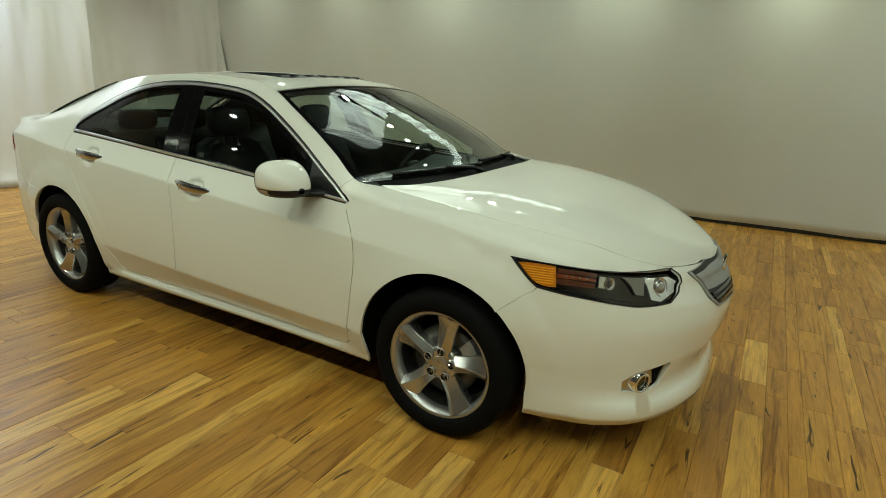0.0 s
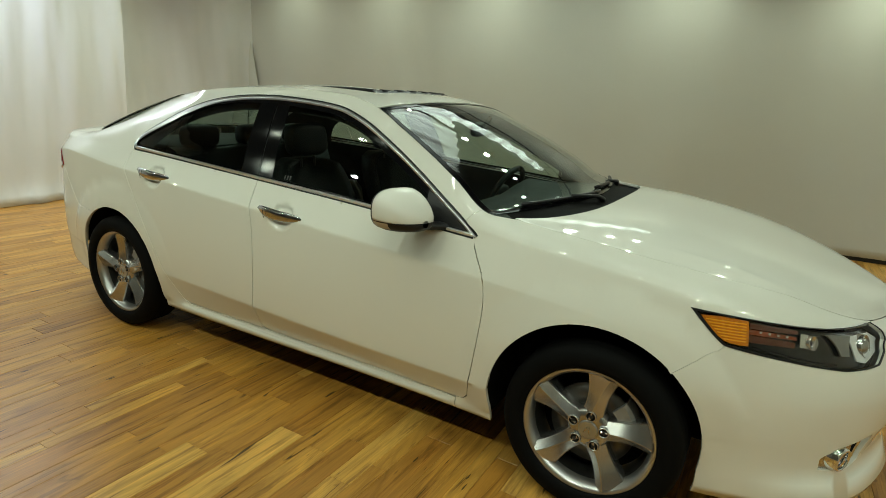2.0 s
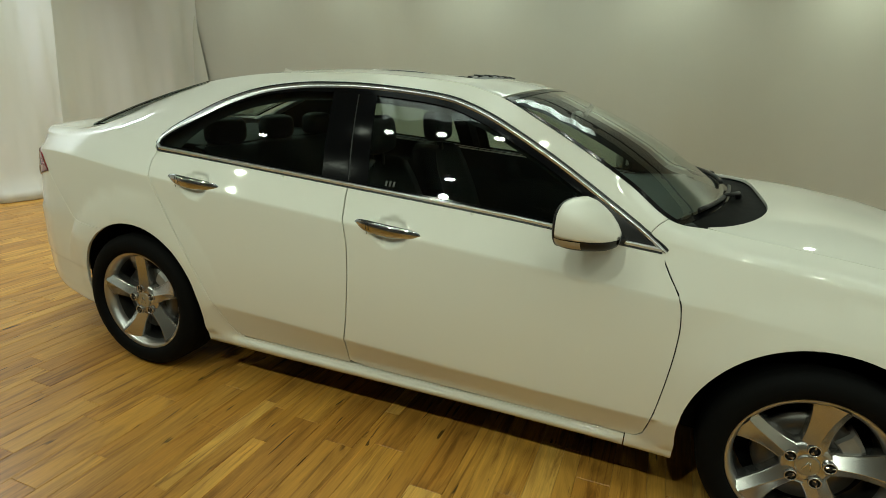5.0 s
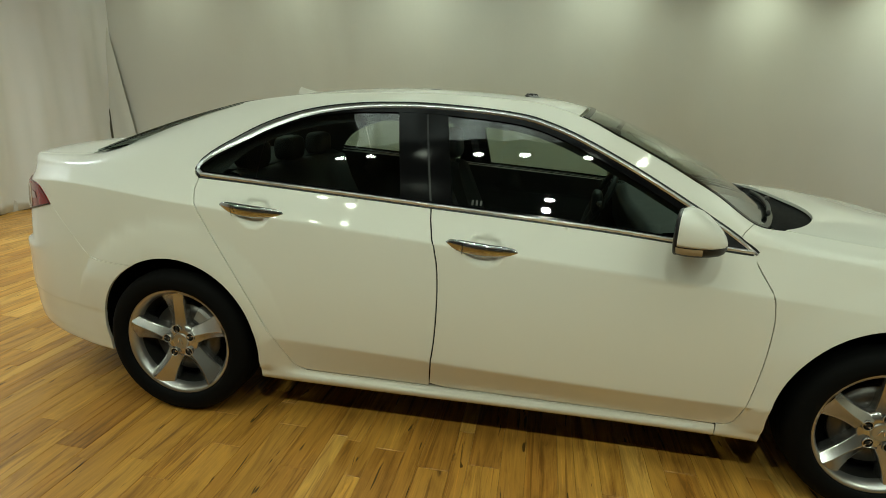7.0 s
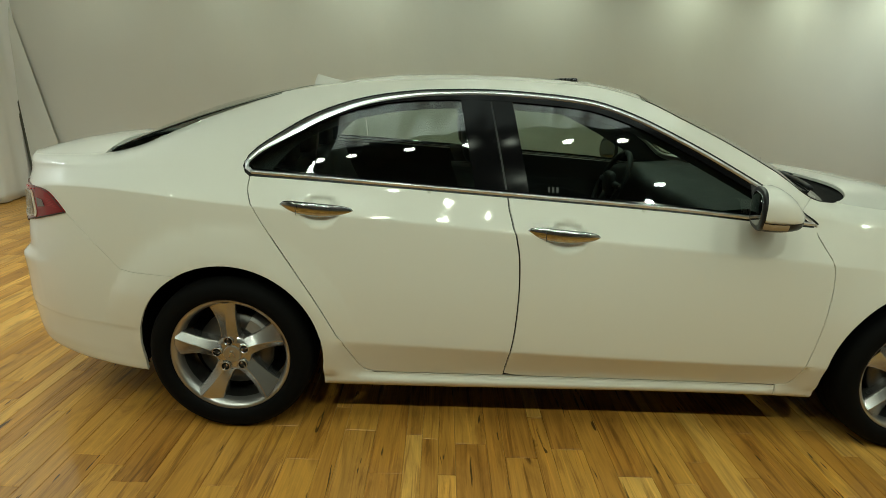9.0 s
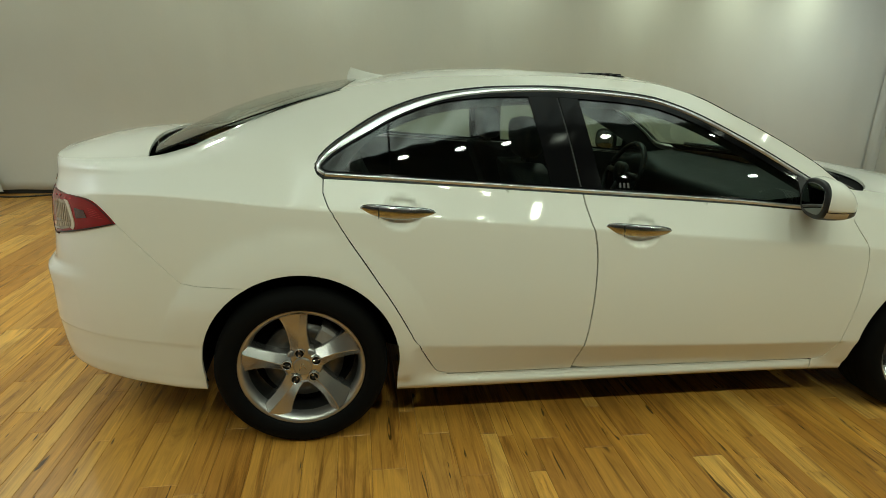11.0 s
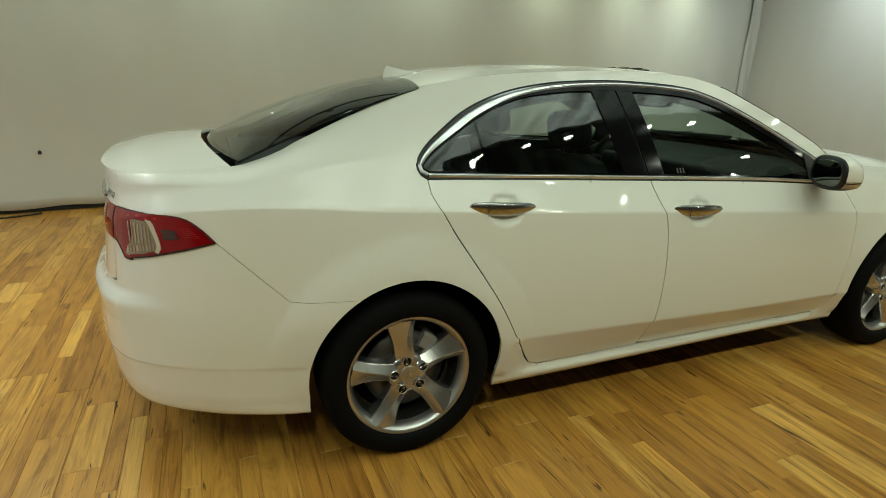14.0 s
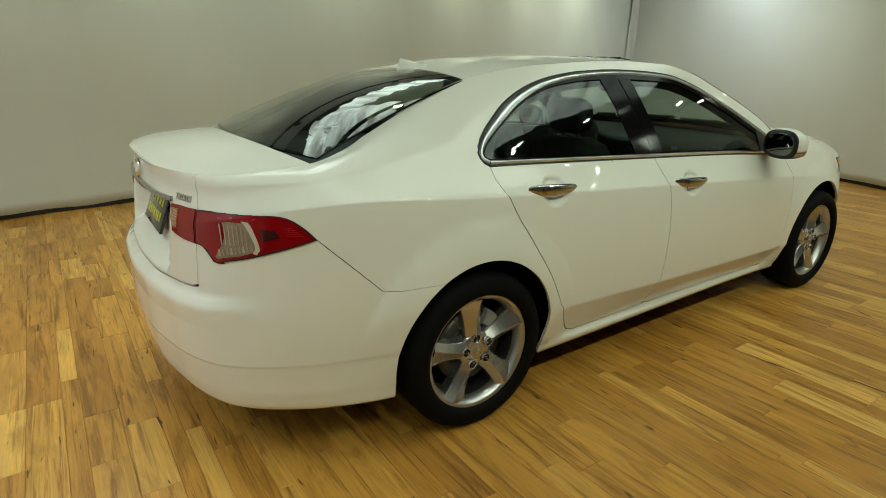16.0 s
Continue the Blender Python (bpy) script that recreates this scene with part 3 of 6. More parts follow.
R_CREASE = row((2.36, 0.64, 0.045), (2.25, 0.645, 0.045), (2.1, 0.66, 0.028), (1.7, 0.70, 0.010), (1.35, 0.735, 0.010), (0.9, 0.772, -0.002), (0, 0.833, -0.004), (-0.9, 0.890, 0.0), (-1.35, 0.920, 0.006), (-1.75, 0.953, 0.012), (-2.05, 0.945, 0.022), (-2.25, 0.90, 0.044), (-2.395, 0.84, 0.064))
R_BELT = row((2.36, 0.70, 0.085), (2.25, 0.71, 0.085), (2.1, 0.735, 0.062), (1.7, 0.81, 0.030), (1.35, 0.862, 0.045), (0.9, 0.905, 0.050), (0.3, 0.941, 0.072), (-0.31, 0.972, 0.080), (-0.9, 0.998, 0.085), (-1.28, 1.014, 0.088), (-1.75, 1.012, 0.075), (-2.05, 1.000, 0.062), (-2.25, 0.985, 0.072), (-2.395, 0.98, 0.080))
R_EDGE = row((2.36, 0.755, 0.14), (2.25, 0.772, 0.145), (2.1, 0.812, 0.14), (1.9, 0.870, 0.135), (1.62, 0.912, 0.13), (1.35, 0.944, 0.13), (1.05, 0.974, 0.135), (0.97, 0.984, 0.130), (0.87, 0.994, 0.105), (0.70, 1.096, 0.143), (0.54, 1.183, 0.189), (0.37, 1.265, 0.239), (0.21, 1.335, 0.286), (0.0, 1.378, 0.318), (-0.4, 1.388, 0.334), (-0.8, 1.368, 0.345), (-1.2, 1.312, 0.356), (-1.5, 1.207, 0.318), (-1.80, 1.084, 0.252), (-1.95, 1.051, 0.20), (-2.1, 1.045, 0.13), (-2.25, 1.038, 0.092), (-2.395, 1.035, 0.078))
HUBS = ((1.3525, 0.317), (-1.3525, 0.317))
WELLS = ((1.339, 0.335), (-1.350, 0.332))
HANDLES = ((-0.995, 0.905), (-0.088, 0.843))
ARCH = (0.370, 0.357)


def rows_at(s):
    """Heights and insets of the lines at s, from under the sill to the top edge."""
    z = [f[0](s) for f in (R_TUCK, R_FOOT, R_SILL, R_LOW, R_LOW, R_SWAGE, R_BELLY, R_CREASE)]
    d = [f[1](s) for f in (R_TUCK, R_FOOT, R_SILL, R_LOW, R_LOW, R_SWAGE, R_BELLY, R_CREASE)]
    z[4], d[4] = z[3] + 0.86 * (z[5] - z[3]), d[3] + 0.86 * (d[5] - d[3]) + 0.0006
    zb, db, ze, de = R_BELT[0](s), R_BELT[1](s), R_EDGE[0](s), R_EDGE[1](s)
    z.append(z[7] + 0.05 * (zb - z[7]))
    d.append(d[7] + 0.03 * (db - d[7]))
    z.append(zb)
    d.append(db)
    tall = np.clip((ze - zb) / 0.25, 0, 1)
    square = 0.4 * np.clip((s - s_of(-1.85)) / 0.25, 0, 1)
    for t in (1 / 3, 2 / 3):
        bulge = t * (1 - t)
        z.append(zb + (ze - zb) * (t + (1 - tall) * (0.55 + square) * bulge))
        d.append(db + (de - db) * (t - tall * 0.22 * bulge - (1 - tall) * (0.75 + square) * bulge))
    z.append(ze)
    d.append(de)
    return np.stack(z, -1), np.stack(d, -1)


def catmull(y, v):
    """y: (n, rows), v: (n,) -> values between the rows, with slopes held so that close rows make a clean crease."""
    n = y.shape[1]
    d = np.diff(y, axis=1)
    a, b = d[:, :-1], d[:, 1:]
    lim = 2.5 * np.minimum(np.abs(a), np.abs(b))
    m = np.clip(0.5 * (a + b), -lim, lim)
    m = np.concatenate([d[:, :1], m, d[:, -1:]], 1)
    i = np.clip(np.floor(v).astype(int), 0, n - 2)
    u = v - i
    k = np.arange(len(v))
    return (2 * u**3 - 3 * u**2 + 1) * y[k, i] + (u**3 - 2 * u**2 + u) * m[k, i] + (-2 * u**3 + 3 * u**2) * y[k, i + 1] + (u**3 - u**2) * m[k, i + 1]


def body(s, v):
    s, v = np.asarray(s, float), np.asarray(v, float)
    a = np.abs(s)
    z, d = rows_at(a)
    z, d = catmull(z, v), catmull(d, v)
    e = 0.004
    tx, tw = plan_x(a + e) - plan_x(a - e), plan_w(a + e) - plan_w(a - e)
    l = np.hypot(tx, tw)
    nx, nw = -tw / l * -1, tx / l * -1
    x, w = plan_x(a) - nx * d, plan_w(a) - nw * d
    for hx, hz in WELLS:
        r = np.hypot(x - hx, z - hz)
        f = np.clip((0.505 - r) / 0.085, 0, 1)
        w = w + 0.016 * (1 - (1 - f) ** 2) * np.clip((z - 0.40) / 0.16, 0, 1) * (0.35 + 0.65 * np.clip(0.5 - (x - hx) / 0.5 * (1 if hx < 0 else -1), 0, 1)) + 0.008 * np.exp(-(((r - 0.365) / 0.05) ** 2)) * np.clip((z - 0.25) / 0.1, 0, 1)
    for hx, hz in HANDLES:
        r = np.hypot((x - hx) / 0.078, (z - hz) / 0.056)
        w = w - 0.020 * (1 - np.clip((r - 0.55) / 0.45, 0, 1) ** 2) ** 2 * (r < 1)
    # rear bumper's step, and the hollow for the plate under the bar on the boot
    back = np.clip((-2.05 - x) / 0.10, 0, 1)
    x = x - back * np.interp(z, (0.30, 0.56, 0.622, 0.640, 0.664), (0.0, 0.018, 0.030, 0.028, 0.0)) * np.clip((0.80 - w) / 0.16, 0, 1)
    lip = np.clip((x - 1.85) / 0.2, 0, 1) * np.interp(z, (0.18, 0.262, 0.292), (1.0, 1.0, 0.0))
    x, w = x + 0.020 * lip, w + 0.010 * lip * np.clip(w / 0.3, 0, 1)
    g = np.clip((0.405 - w) / 0.045, 0, 1)
    x = x + back * np.interp(z, (0.690, 0.73, 0.895, 0.926), (0.0, 0.062, 0.105, 0.0)) * g * g * (3 - 2 * g)
    return np.stack([x, -np.sign(s + 1e-12) * w, z], -1)


def shut(z):
    """Half width of the boot lid's rear face at a height."""
    return float(np.interp(z, (0.68, 0.82, 0.93, 1.02), (0.580, 0.574, 0.566, 0.542)))


GRADES = (0.14, 0.195, 0.247, 0.275, 0.361, 0.375, 0.60, 0.845, 0.852, 0.97, 1.11, 1.25, 1.39)


def grade(v):
    return float(np.interp(v, range(13), GRADES))


def ungrade(g):
    return np.interp(g, GRADES, range(13))


def body_surf(uv):
    """Panels are laid out in (s, grade(v)), close to true lengths."""
    s, v = uv[:, 0], ungrade(uv[:, 1])
    p = body(s, v)
    e = 0.004
    ds = body(s + e, v) - body(s - e, v)
    dv = body(s, np.clip(v + 0.03, 0, 12)) - body(s, np.clip(v - 0.03, 0, 12))
    n = np.cross(dv, ds)
    n /= np.maximum(np.linalg.norm(n, axis=1), 1e-12)[:, None]
    return p, n


_vd = np.linspace(1, 12, 441)
_sg = np.linspace(0, S_END, 1201)
_grid = body(np.repeat(_sg, 441) + 1e-9, np.tile(_vd, 1201)).reshape(1201, 441, 3)
_gx, _gy, _gz = _grid[:, :, 0], -_grid[:, :, 1], np.maximum.accumulate(_grid[:, :, 2], 1)


def at(x, z):
    """(s, grade(v)) of the point of the body's side that shows at x, z."""
    s = float(s_of(np.clip(x, -2.39, 2.355)))
    for _ in range(14):
        q = s / S_END * 1200
        i = min(int(q), 1199)
        q -= i
        v = float(np.interp(z, _gz[i] * (1 - q) + _gz[i + 1] * q, _vd))
        px = float(np.interp(v, _vd, _gx[i] * (1 - q) + _gx[i + 1] * q))
        s = min(max(s + 0.8 * (px - x), 0.0), S_END)
    return np.array([s, grade(v)])


def at_y(y, z, front=True):
    """The same for a point of the nose or tail that shows at y (positive to the car's right), z."""
    s = 0.0 if front else S_END
    for _ in range(30):
        q = s / S_END * 1200
        i = min(int(q), 1199)
        q -= i
        v = float(np.interp(z, _gz[i] * (1 - q) + _gz[i + 1] * q, _vd))
        py = float(np.interp(v, _vd, _gy[i] * (1 - q) + _gy[i + 1] * q))
        s = min(max(s + (0.7 if front else -0.7) * (y - py), 0.0), S_END)
    return np.array([s, grade(v)])


def top(x):
    """The body's top edge at x."""
    s = float(s_of(np.clip(x, -2.39, 2.355)))
    for _ in range(16):
        s = min(max(s + 0.7 * (float(np.interp(s, _sg, _gx[:, -1])) - x), 0), S_END)
    return np.array([s, grade(12)])


def line(pts, n=10, bend=True):
    """A smooth run through (x, z) points on the side, as (s, v)."""
    pts = np.array(pts, float)
    c = np.r_[0, np.cumsum(np.linalg.norm(np.diff(pts, axis=0), axis=1))]
    q = np.linspace(0, c[-1], n)
    f, g = akima(list(zip(c, pts[:, 0]))), akima(list(zip(c, pts[:, 1])))
    if not bend:
        return [at(np.interp(t, c, pts[:, 0]), np.interp(t, c, pts[:, 1])) for t in q]
    return [at(float(f(t)), float(g(t))) for t in q]


def lows(x0, x1, v, n):
    return [np.array([float(s_of(x)), grade(v)]) for x in np.linspace(x0, x1, n)]


def corner(y=0.540):
    """The body's top edge where the boot lid's shut line meets it."""
    s = S_END
    for _ in range(40):
        s = min(max(s - 0.6 * (y - float(np.interp(s, _sg, _gy[:, -1]))), 0.0), S_END)
    return np.array([s, grade(12)])


def tops(x0, x1, n=12):
    return [top(x) for x in np.linspace(x0, x1, n)]


def arch(i, a0, a1, n=22):
    """Round the wheel opening from angle a0 to a1 (degrees, 0 forward, 90 up)."""
    (hx, hz), r = WELLS[i], ARCH[i]
    return [at(hx + r * np.cos(radians(a)), hz + r * np.sin(radians(a))) for a in np.linspace(a0, a1, n)]


def shrink(loop, gap=0.002):
    """The loop drawn in by gap, for the shut lines."""
    lp = np.array(loop)
    keep = [0]
    for i in range(1, len(lp)):
        if np.linalg.norm(lp[i] - lp[keep[-1]]) > 1e-4:
            keep.append(i)
    lp = lp[keep]
    if np.linalg.norm(lp[0] - lp[-1]) < 1e-4:
        lp = lp[:-1]
    a, b = np.roll(lp, 1, 0), np.roll(lp, -1, 0)
    e1, e2 = lp - a, b - lp
    e1 /= np.linalg.norm(e1, axis=1)[:, None]
    e2 /= np.linalg.norm(e2, axis=1)[:, None]
    area = 0.5 * np.sum(lp[:, 0] * b[:, 1] - b[:, 0] * lp[:, 1])
    sg = 1 if area > 0 else -1
    n1, n2 = np.stack([-e1[:, 1], e1[:, 0]], -1) * sg, np.stack([-e2[:, 1], e2[:, 0]], -1) * sg
    m = n1 + n2
    l = np.maximum((m * n1).sum(1), 0.35)
    return lp + m / l[:, None] * gap


def panel(name, loops, mat=None, label="", gap=0.002, depth=0.014, step=0.03, lift=0.0, both=True, parent=None, fine=0.012):
    lp = [shrink(loops[0], gap)] + [np.array(h) for h in loops[1:]]
    ob = skin(name, lp, body_surf, step, mat or PAINT, parent or car, label, depth, lift, fine)
    return (ob, mirrored(ob, parent)) if both else ob


# seams on the side, as (x, z)
SEAM_F = [(0.835, 0.905), (0.870, 0.845), (0.912, 0.775), (0.925, 0.66), (0.918, 0.56), (0.900, 0.42), (0.884, 0.33), (0.873, 0.280), (0.858, 0.260), (0.815, 0.2535)]
SEAM_B = [(-0.308, 0.970), (-0.300, 0.92), (-0.284, 0.867), (-0.258, 0.75), (-0.252, 0.62), (-0.256, 0.48), (-0.266, 0.38), (-0.280, 0.2515)]
SEAM_R = [(-1.268, 1.012), (-1.272, 0.985), (-1.212, 0.863), (-1.110, 0.71), (-1.013, 0.561), (-0.935, 0.42), (-0.873, 0.310), (-0.853, 0.277), (-0.832, 0.2575), (-0.800, 0.2495)]
DLO_IN = [(-1.285, 1.060), (-1.212, 1.125), (-1.007, 1.245), (-0.80, 1.305), (-0.60, 1.330), (-0.381, 1.338), (-0.15, 1.330), (0.0, 1.316), (0.126, 1.285), (0.362, 1.185), (0.599, 1.060), (0.845, 0.915)]
def offset_line(pts, d, n=60):
    """A smooth run through (x, z) points, moved d to its left."""
    pts = np.array(pts, float)
    c = np.r_[0, np.cumsum(np.linalg.norm(np.diff(pts, axis=0), axis=1))]
    q = np.linspace(0, c[-1], n)
    p = np.stack([akima(list(zip(c, pts[:, 0])))(q), akima(list(zip(c, pts[:, 1])))(q)], -1)
    t = np.gradient(p, axis=0)
    t /= np.linalg.norm(t, axis=1)[:, None]
    d = np.interp(np.linspace(0, 1, n), np.linspace(0, 1, len(d)), d) if np.ndim(d) else d
    return p + np.stack([-t[:, 1], t[:, 0]], -1) * np.reshape(d, (-1, 1))


DLO_TOP = [(-1.297, 1.060)] + [tuple(p) for p in offset_line(DLO_IN, 0.011, 26)[2:-1]] + [(0.852, 0.915)]
BELT_LINE = [(0.845, 0.905), (0.623, 0.920), (0.317, 0.941), (-0.309, 0.972), (-0.9, 1.000), (-1.235, 1.014)]


FOG = ((0.668, 0.330), (0.672, 0.372), (0.640, 0.406), (0.52, 0.432), (0.505, 0.420), (0.528, 0.338), (0.60, 0.316))
HEAD_TOP = line([(1.600, 0.820), (1.686, 0.816), (1.847, 0.803), (1.975, 0.791)], 12) + [at_y(0.528, 0.784), at_y(0.46, 0.779), at_y(0.415, 0.774)]
HEAD_SIDE = [at_y(0.410, 0.752), at_y(0.424, 0.729), at_y(0.459, 0.700), at_y(0.525, 0.671)]
HEAD_LOW = line([(2.045, 0.670), (1.911, 0.691), (1.80, 0.706), (1.712, 0.720)], 10)
HEAD_TIP = line([(1.712, 0.720), (1.685, 0.740), (1.640, 0.782), (1.600, 0.820)], 6)[1:-1]


def front_edge(y):
    return float(np.interp(y, _gy[:300, -1], _sg[:300]))


LAMP_TOP = line([(-1.957, 0.850), (-2.002, 0.899), (-2.034, 0.921), (-2.073, 0.930)], 8) + line([(-2.073, 0.930), (-2.12, 0.931), (-2.181, 0.932)], 5)[1:] + [at_y(0.62, 0.933, False)]
LAMP_LOW = [at_y(0.602, 0.825, False), at_y(0.618, 0.813, False), at_y(0.634, 0.795, False), at_y(0.643, 0.781, False), at_y(0.655, 0.777, False), at_y(0.672, 0.778, False)] + line([(-2.202, 0.783), (-2.159, 0.794), (-2.054, 0.823), (-1.957, 0.850)], 10)


def build_body():
    front = line(SEAM_F, 22)
    mid = line(SEAM_B, 20)
    rear = line(SEAM_R, 22)
    low_f = lows(0.815, -0.278, 3.02, 16)
    low_r = lows(-0.278, -0.800, 3.02, 10)
    belt_f = line([p for p in BELT_LINE if p[0] > -0.3] + [(-0.308, 0.972)], 16)
    belt_r = line([(-0.308, 0.972), (-0.9, 1.000), (-1.268, 1.013)], 14)
    panel("front_door", [belt_f + mid[1:] + low_f[::-1][1:] + front[::-1][1:-1]], step=0.013, gap=0.0031)
    panel("rear_door", [belt_r + rear[1:] + low_r[::-1][1:] + mid[::-1][1:-1]], step=0.013, gap=0.0031)
    # front wing
    foot_edge = lambda x, zs: [at(x, z) for z in zs]
    wing_arch = foot_edge(0.975, (0.215, 0.24)) + arch(0, 190, 51, 30)
    seam_low = line([(0.835, 0.905), (0.870, 0.845), (0.912, 0.775), (0.925, 0.66), (0.918, 0.56), (0.900, 0.42), (0.884, 0.33), (0.873, 0.280), (0.858, 0.260), (0.818, 0.2535)], 24)
    bump = line([(1.582, 0.610), (1.65, 0.667), (1.712, 0.720)], 5)
    nose_edge = [np.array([s, grade(12)]) for s in np.linspace(front_edge(0.40), top(0.838)[0], 46)]
    wing = line([(0.790, 0.958), (0.820, 0.938), (0.835, 0.905)], 6)[:-1] + seam_low + lows(0.818, 0.975, 1, 6) + wing_arch + bump + HEAD_TIP + HEAD_TOP + nose_edge
    panel("front_wing", [wing], gap=0.0012)
    # rear quarter with the sill under the doors, running up through the rear pillar and over the doors to the windscreen pillar
    bseam = line([(-1.640, 0.640), (-1.752, 0.648), (-1.957, 0.850)], 8, False)
    tail = LAMP_TOP + [at_y(shut(0.931) + 0.002, 0.931, False)]
    quarter = rear + lows(-0.800, 0.816, 2.97, 34) + lows(0.816, -0.9975, 1, 38) + foot_edge(-0.9975, (0.205, 0.235)) + arch(1, -9, 120, 30) + bseam[1:] + tail[1:]
    cut = [at_y(shut(z) + 0.002, z, False) for z in (0.95, 0.98, 1.0)] + [corner()]
    quarter += cut + tops(float(body([cut[-1][0]], [12])[0, 0]) + 0.004, 0.838, 70)
    dlo_back = line([(0.790, 0.958)] + [p for p in DLO_TOP[::-1] if p[0] < 0.775], 44)
    quarter += dlo_back + line([(-1.297, 1.060), (-1.292, 1.03), (-1.270, 1.014)], 4)[1:-1]
    panel("side_frame", [quarter], fine=0.015, gap=0.0014)
    # bumpers go right round
    nose = line([(1.582, 0.610), (1.65, 0.667), (1.712, 0.720)], 5)[::-1] + arch(0, 51, -9, 18) + foot_edge(1.7045, (0.245, 0.215))
    foot_f = [np.array([s, grade(1)]) for s in np.linspace(float(s_of(1.7045)), 0, 26)]
    lamp_low, lamp_in = HEAD_LOW[::-1], HEAD_SIDE[::-1] + [at_y(0.406, 0.772)]
    up = lamp_low + lamp_in + [np.array([s, grade(12)]) for s in np.linspace(front_edge(0.396), 0.0, 9)]
    loop = [p * (-1, 1) for p in up][:-1] + up[::-1] + (nose + foot_f)[1:] + [p * (-1, 1) for p in (nose + foot_f)[:-1][::-1]][:-1]
    fog = [at_y(y, z) for y, z in FOG]
    panel("front_bumper", [loop, fog, [p * (-1, 1) for p in fog]], both=False, gap=0.0015)
    # rear bumper
    hb = line([(-1.640, 0.640), (-1.752, 0.648), (-1.957, 0.850)], 8, False)
    lt = LAMP_LOW[::-1] + [at_y(shut(z) + 0.003, z, False) for z in (0.826, 0.78, 0.73, 0.687)] + [at_y(y, z, False) for y, z in ((0.556, 0.680), (0.45, 0.675), (0.30, 0.669), (0.15, 0.667), (0.0, 0.666))]
    hoop = arch(1, 120, 188, 18) + foot_edge(-1.7035, (0.262, 0.240))
    foot_r = [np.array([s, grade(1)]) for s in np.linspace(float(s_of(-1.7035)), S_END, 26)]
    m = np.array([-1, 1])
    far = lambda ps: [np.array([2 * S_END - p[0], p[1]]) for p in ps]
    rl = hoop + foot_r + far((hoop + foot_r)[:-1][::-1]) + far(hb[1:]) + far(lt[1:-1]) + lt[::-1] + hb[::-1][1:-1]
    face = [corner()] + [at_y(shut(z) - 0.001, z, False) for z in (1.0, 0.97, 0.93, 0.88, 0.82, 0.76, 0.692)] + [at_y(y, z, False) for y, z in ((0.553, 0.684), (0.45, 0.679), (0.30, 0.673), (0.15, 0.671))] + [np.array([S_END, at_y(0.0, 0.670, False)[1]])]
    face += far(face[:-1][::-1]) + [np.array([s, grade(12)]) for s in np.linspace(2 * S_END - corner()[0], corner()[0], 20)[1:-1]]
    skin("boot_face", [shrink(face, 0.0008)], lambda uv: fold(uv), 0.014, PAINT, car, "", 0.012, 0.0, 0.012)
    skin("rear_bumper", [shrink(rl, 0.0006)], lambda uv: fold(uv), 0.013, PAINT, car, "", 0.014, 0.0, 0.012)


def fold(uv):
    """body_surf carried on past the middle of the tail."""
    over = uv[:, 0] > S_END
    q = uv.copy()
    q[over, 0] = 2 * S_END - q[over, 0]
    p, n = body_surf(q)
    p[over] *= (1, -1, 1)
    n[over] *= (1, -1, 1)
    return p, n


build_body()


# tops: roof, bonnet and boot lid span between the two edges
def edge_at(x):
    sv = top(x)
    p = body([sv[0]], [12])[0]
    return -p[1], p[2]


_ex = np.linspace(-2.30, 2.25, 320)
_ew, _ez = np.array([edge_at(x) for x in _ex]).T


def span(centre, power, ridge=0.0):
    """A surface over (x, y) between the edges with the given middle line."""
    def z_at(x, y):
        w, e = np.interp(x, _ex, _ew), np.interp(x, _ex, _ez)
        c = np.maximum(centre(x), e)
        z = e + (c - e) * (1 - np.minimum(np.abs(y) / w, 1.0) ** power)
        return z + ridge * np.exp(-(((np.abs(y) - 0.642 + 0.12 * (x - 1.6)) / 0.022) ** 2)) * np.exp(-(((x - 1.68) / 0.2) ** 4))

    def f(uv):
        x, y = uv[:, 0], uv[:, 1]
        z = z_at(x, y)
        e = 0.01
        zx = (z_at(x + e, y) - z_at(x - e, y)) / (2 * e)
        zy = (z_at(x, y + e) - z_at(x, y - e)) / (2 * e)
        n = np.stack([-zx, -zy, np.ones_like(zx)], -1)
        return np.stack([x, y, z], -1), n / np.linalg.norm(n, axis=1)[:, None]
    return f


def ruled(base, head, bow, crown=0.0):
    """A screen between two bowed edges: base and head are (x, half width, z, sweep, drop)."""
    def at_(u, t):
        b = np.stack([base[0] - base[3] * u**2, base[1] * u, base[2] - base[4] * u**2], -1)
        h = np.stack([head[0] - head[3] * u**2, head[1] * u, head[2] - head[4] * u**2], -1)
        p = b + (h - b) * t[:, None]
        n = np.array([h[0, 2] - b[0, 2], 0, -(h[0, 0] - b[0, 0])])
        n = n / np.linalg.norm(n)
        n = n * (1 if n[2] > 0 else -1)
        return p + n * ((bow + crown * (1 - u**2)) * 4 * t * (1 - t))[:, None]

    def f(uv):
        u, t = uv[:, 0], uv[:, 1]
        p = at_(u, t)
        e = 0.01
        n = np.cross(at_(u + e, t) - at_(u - e, t), at_(u, t + e) - at_(u, t - e))
        n /= np.linalg.norm(n, axis=1)[:, None]
        return p, n * np.sign(n[:, 2:3])
    return f


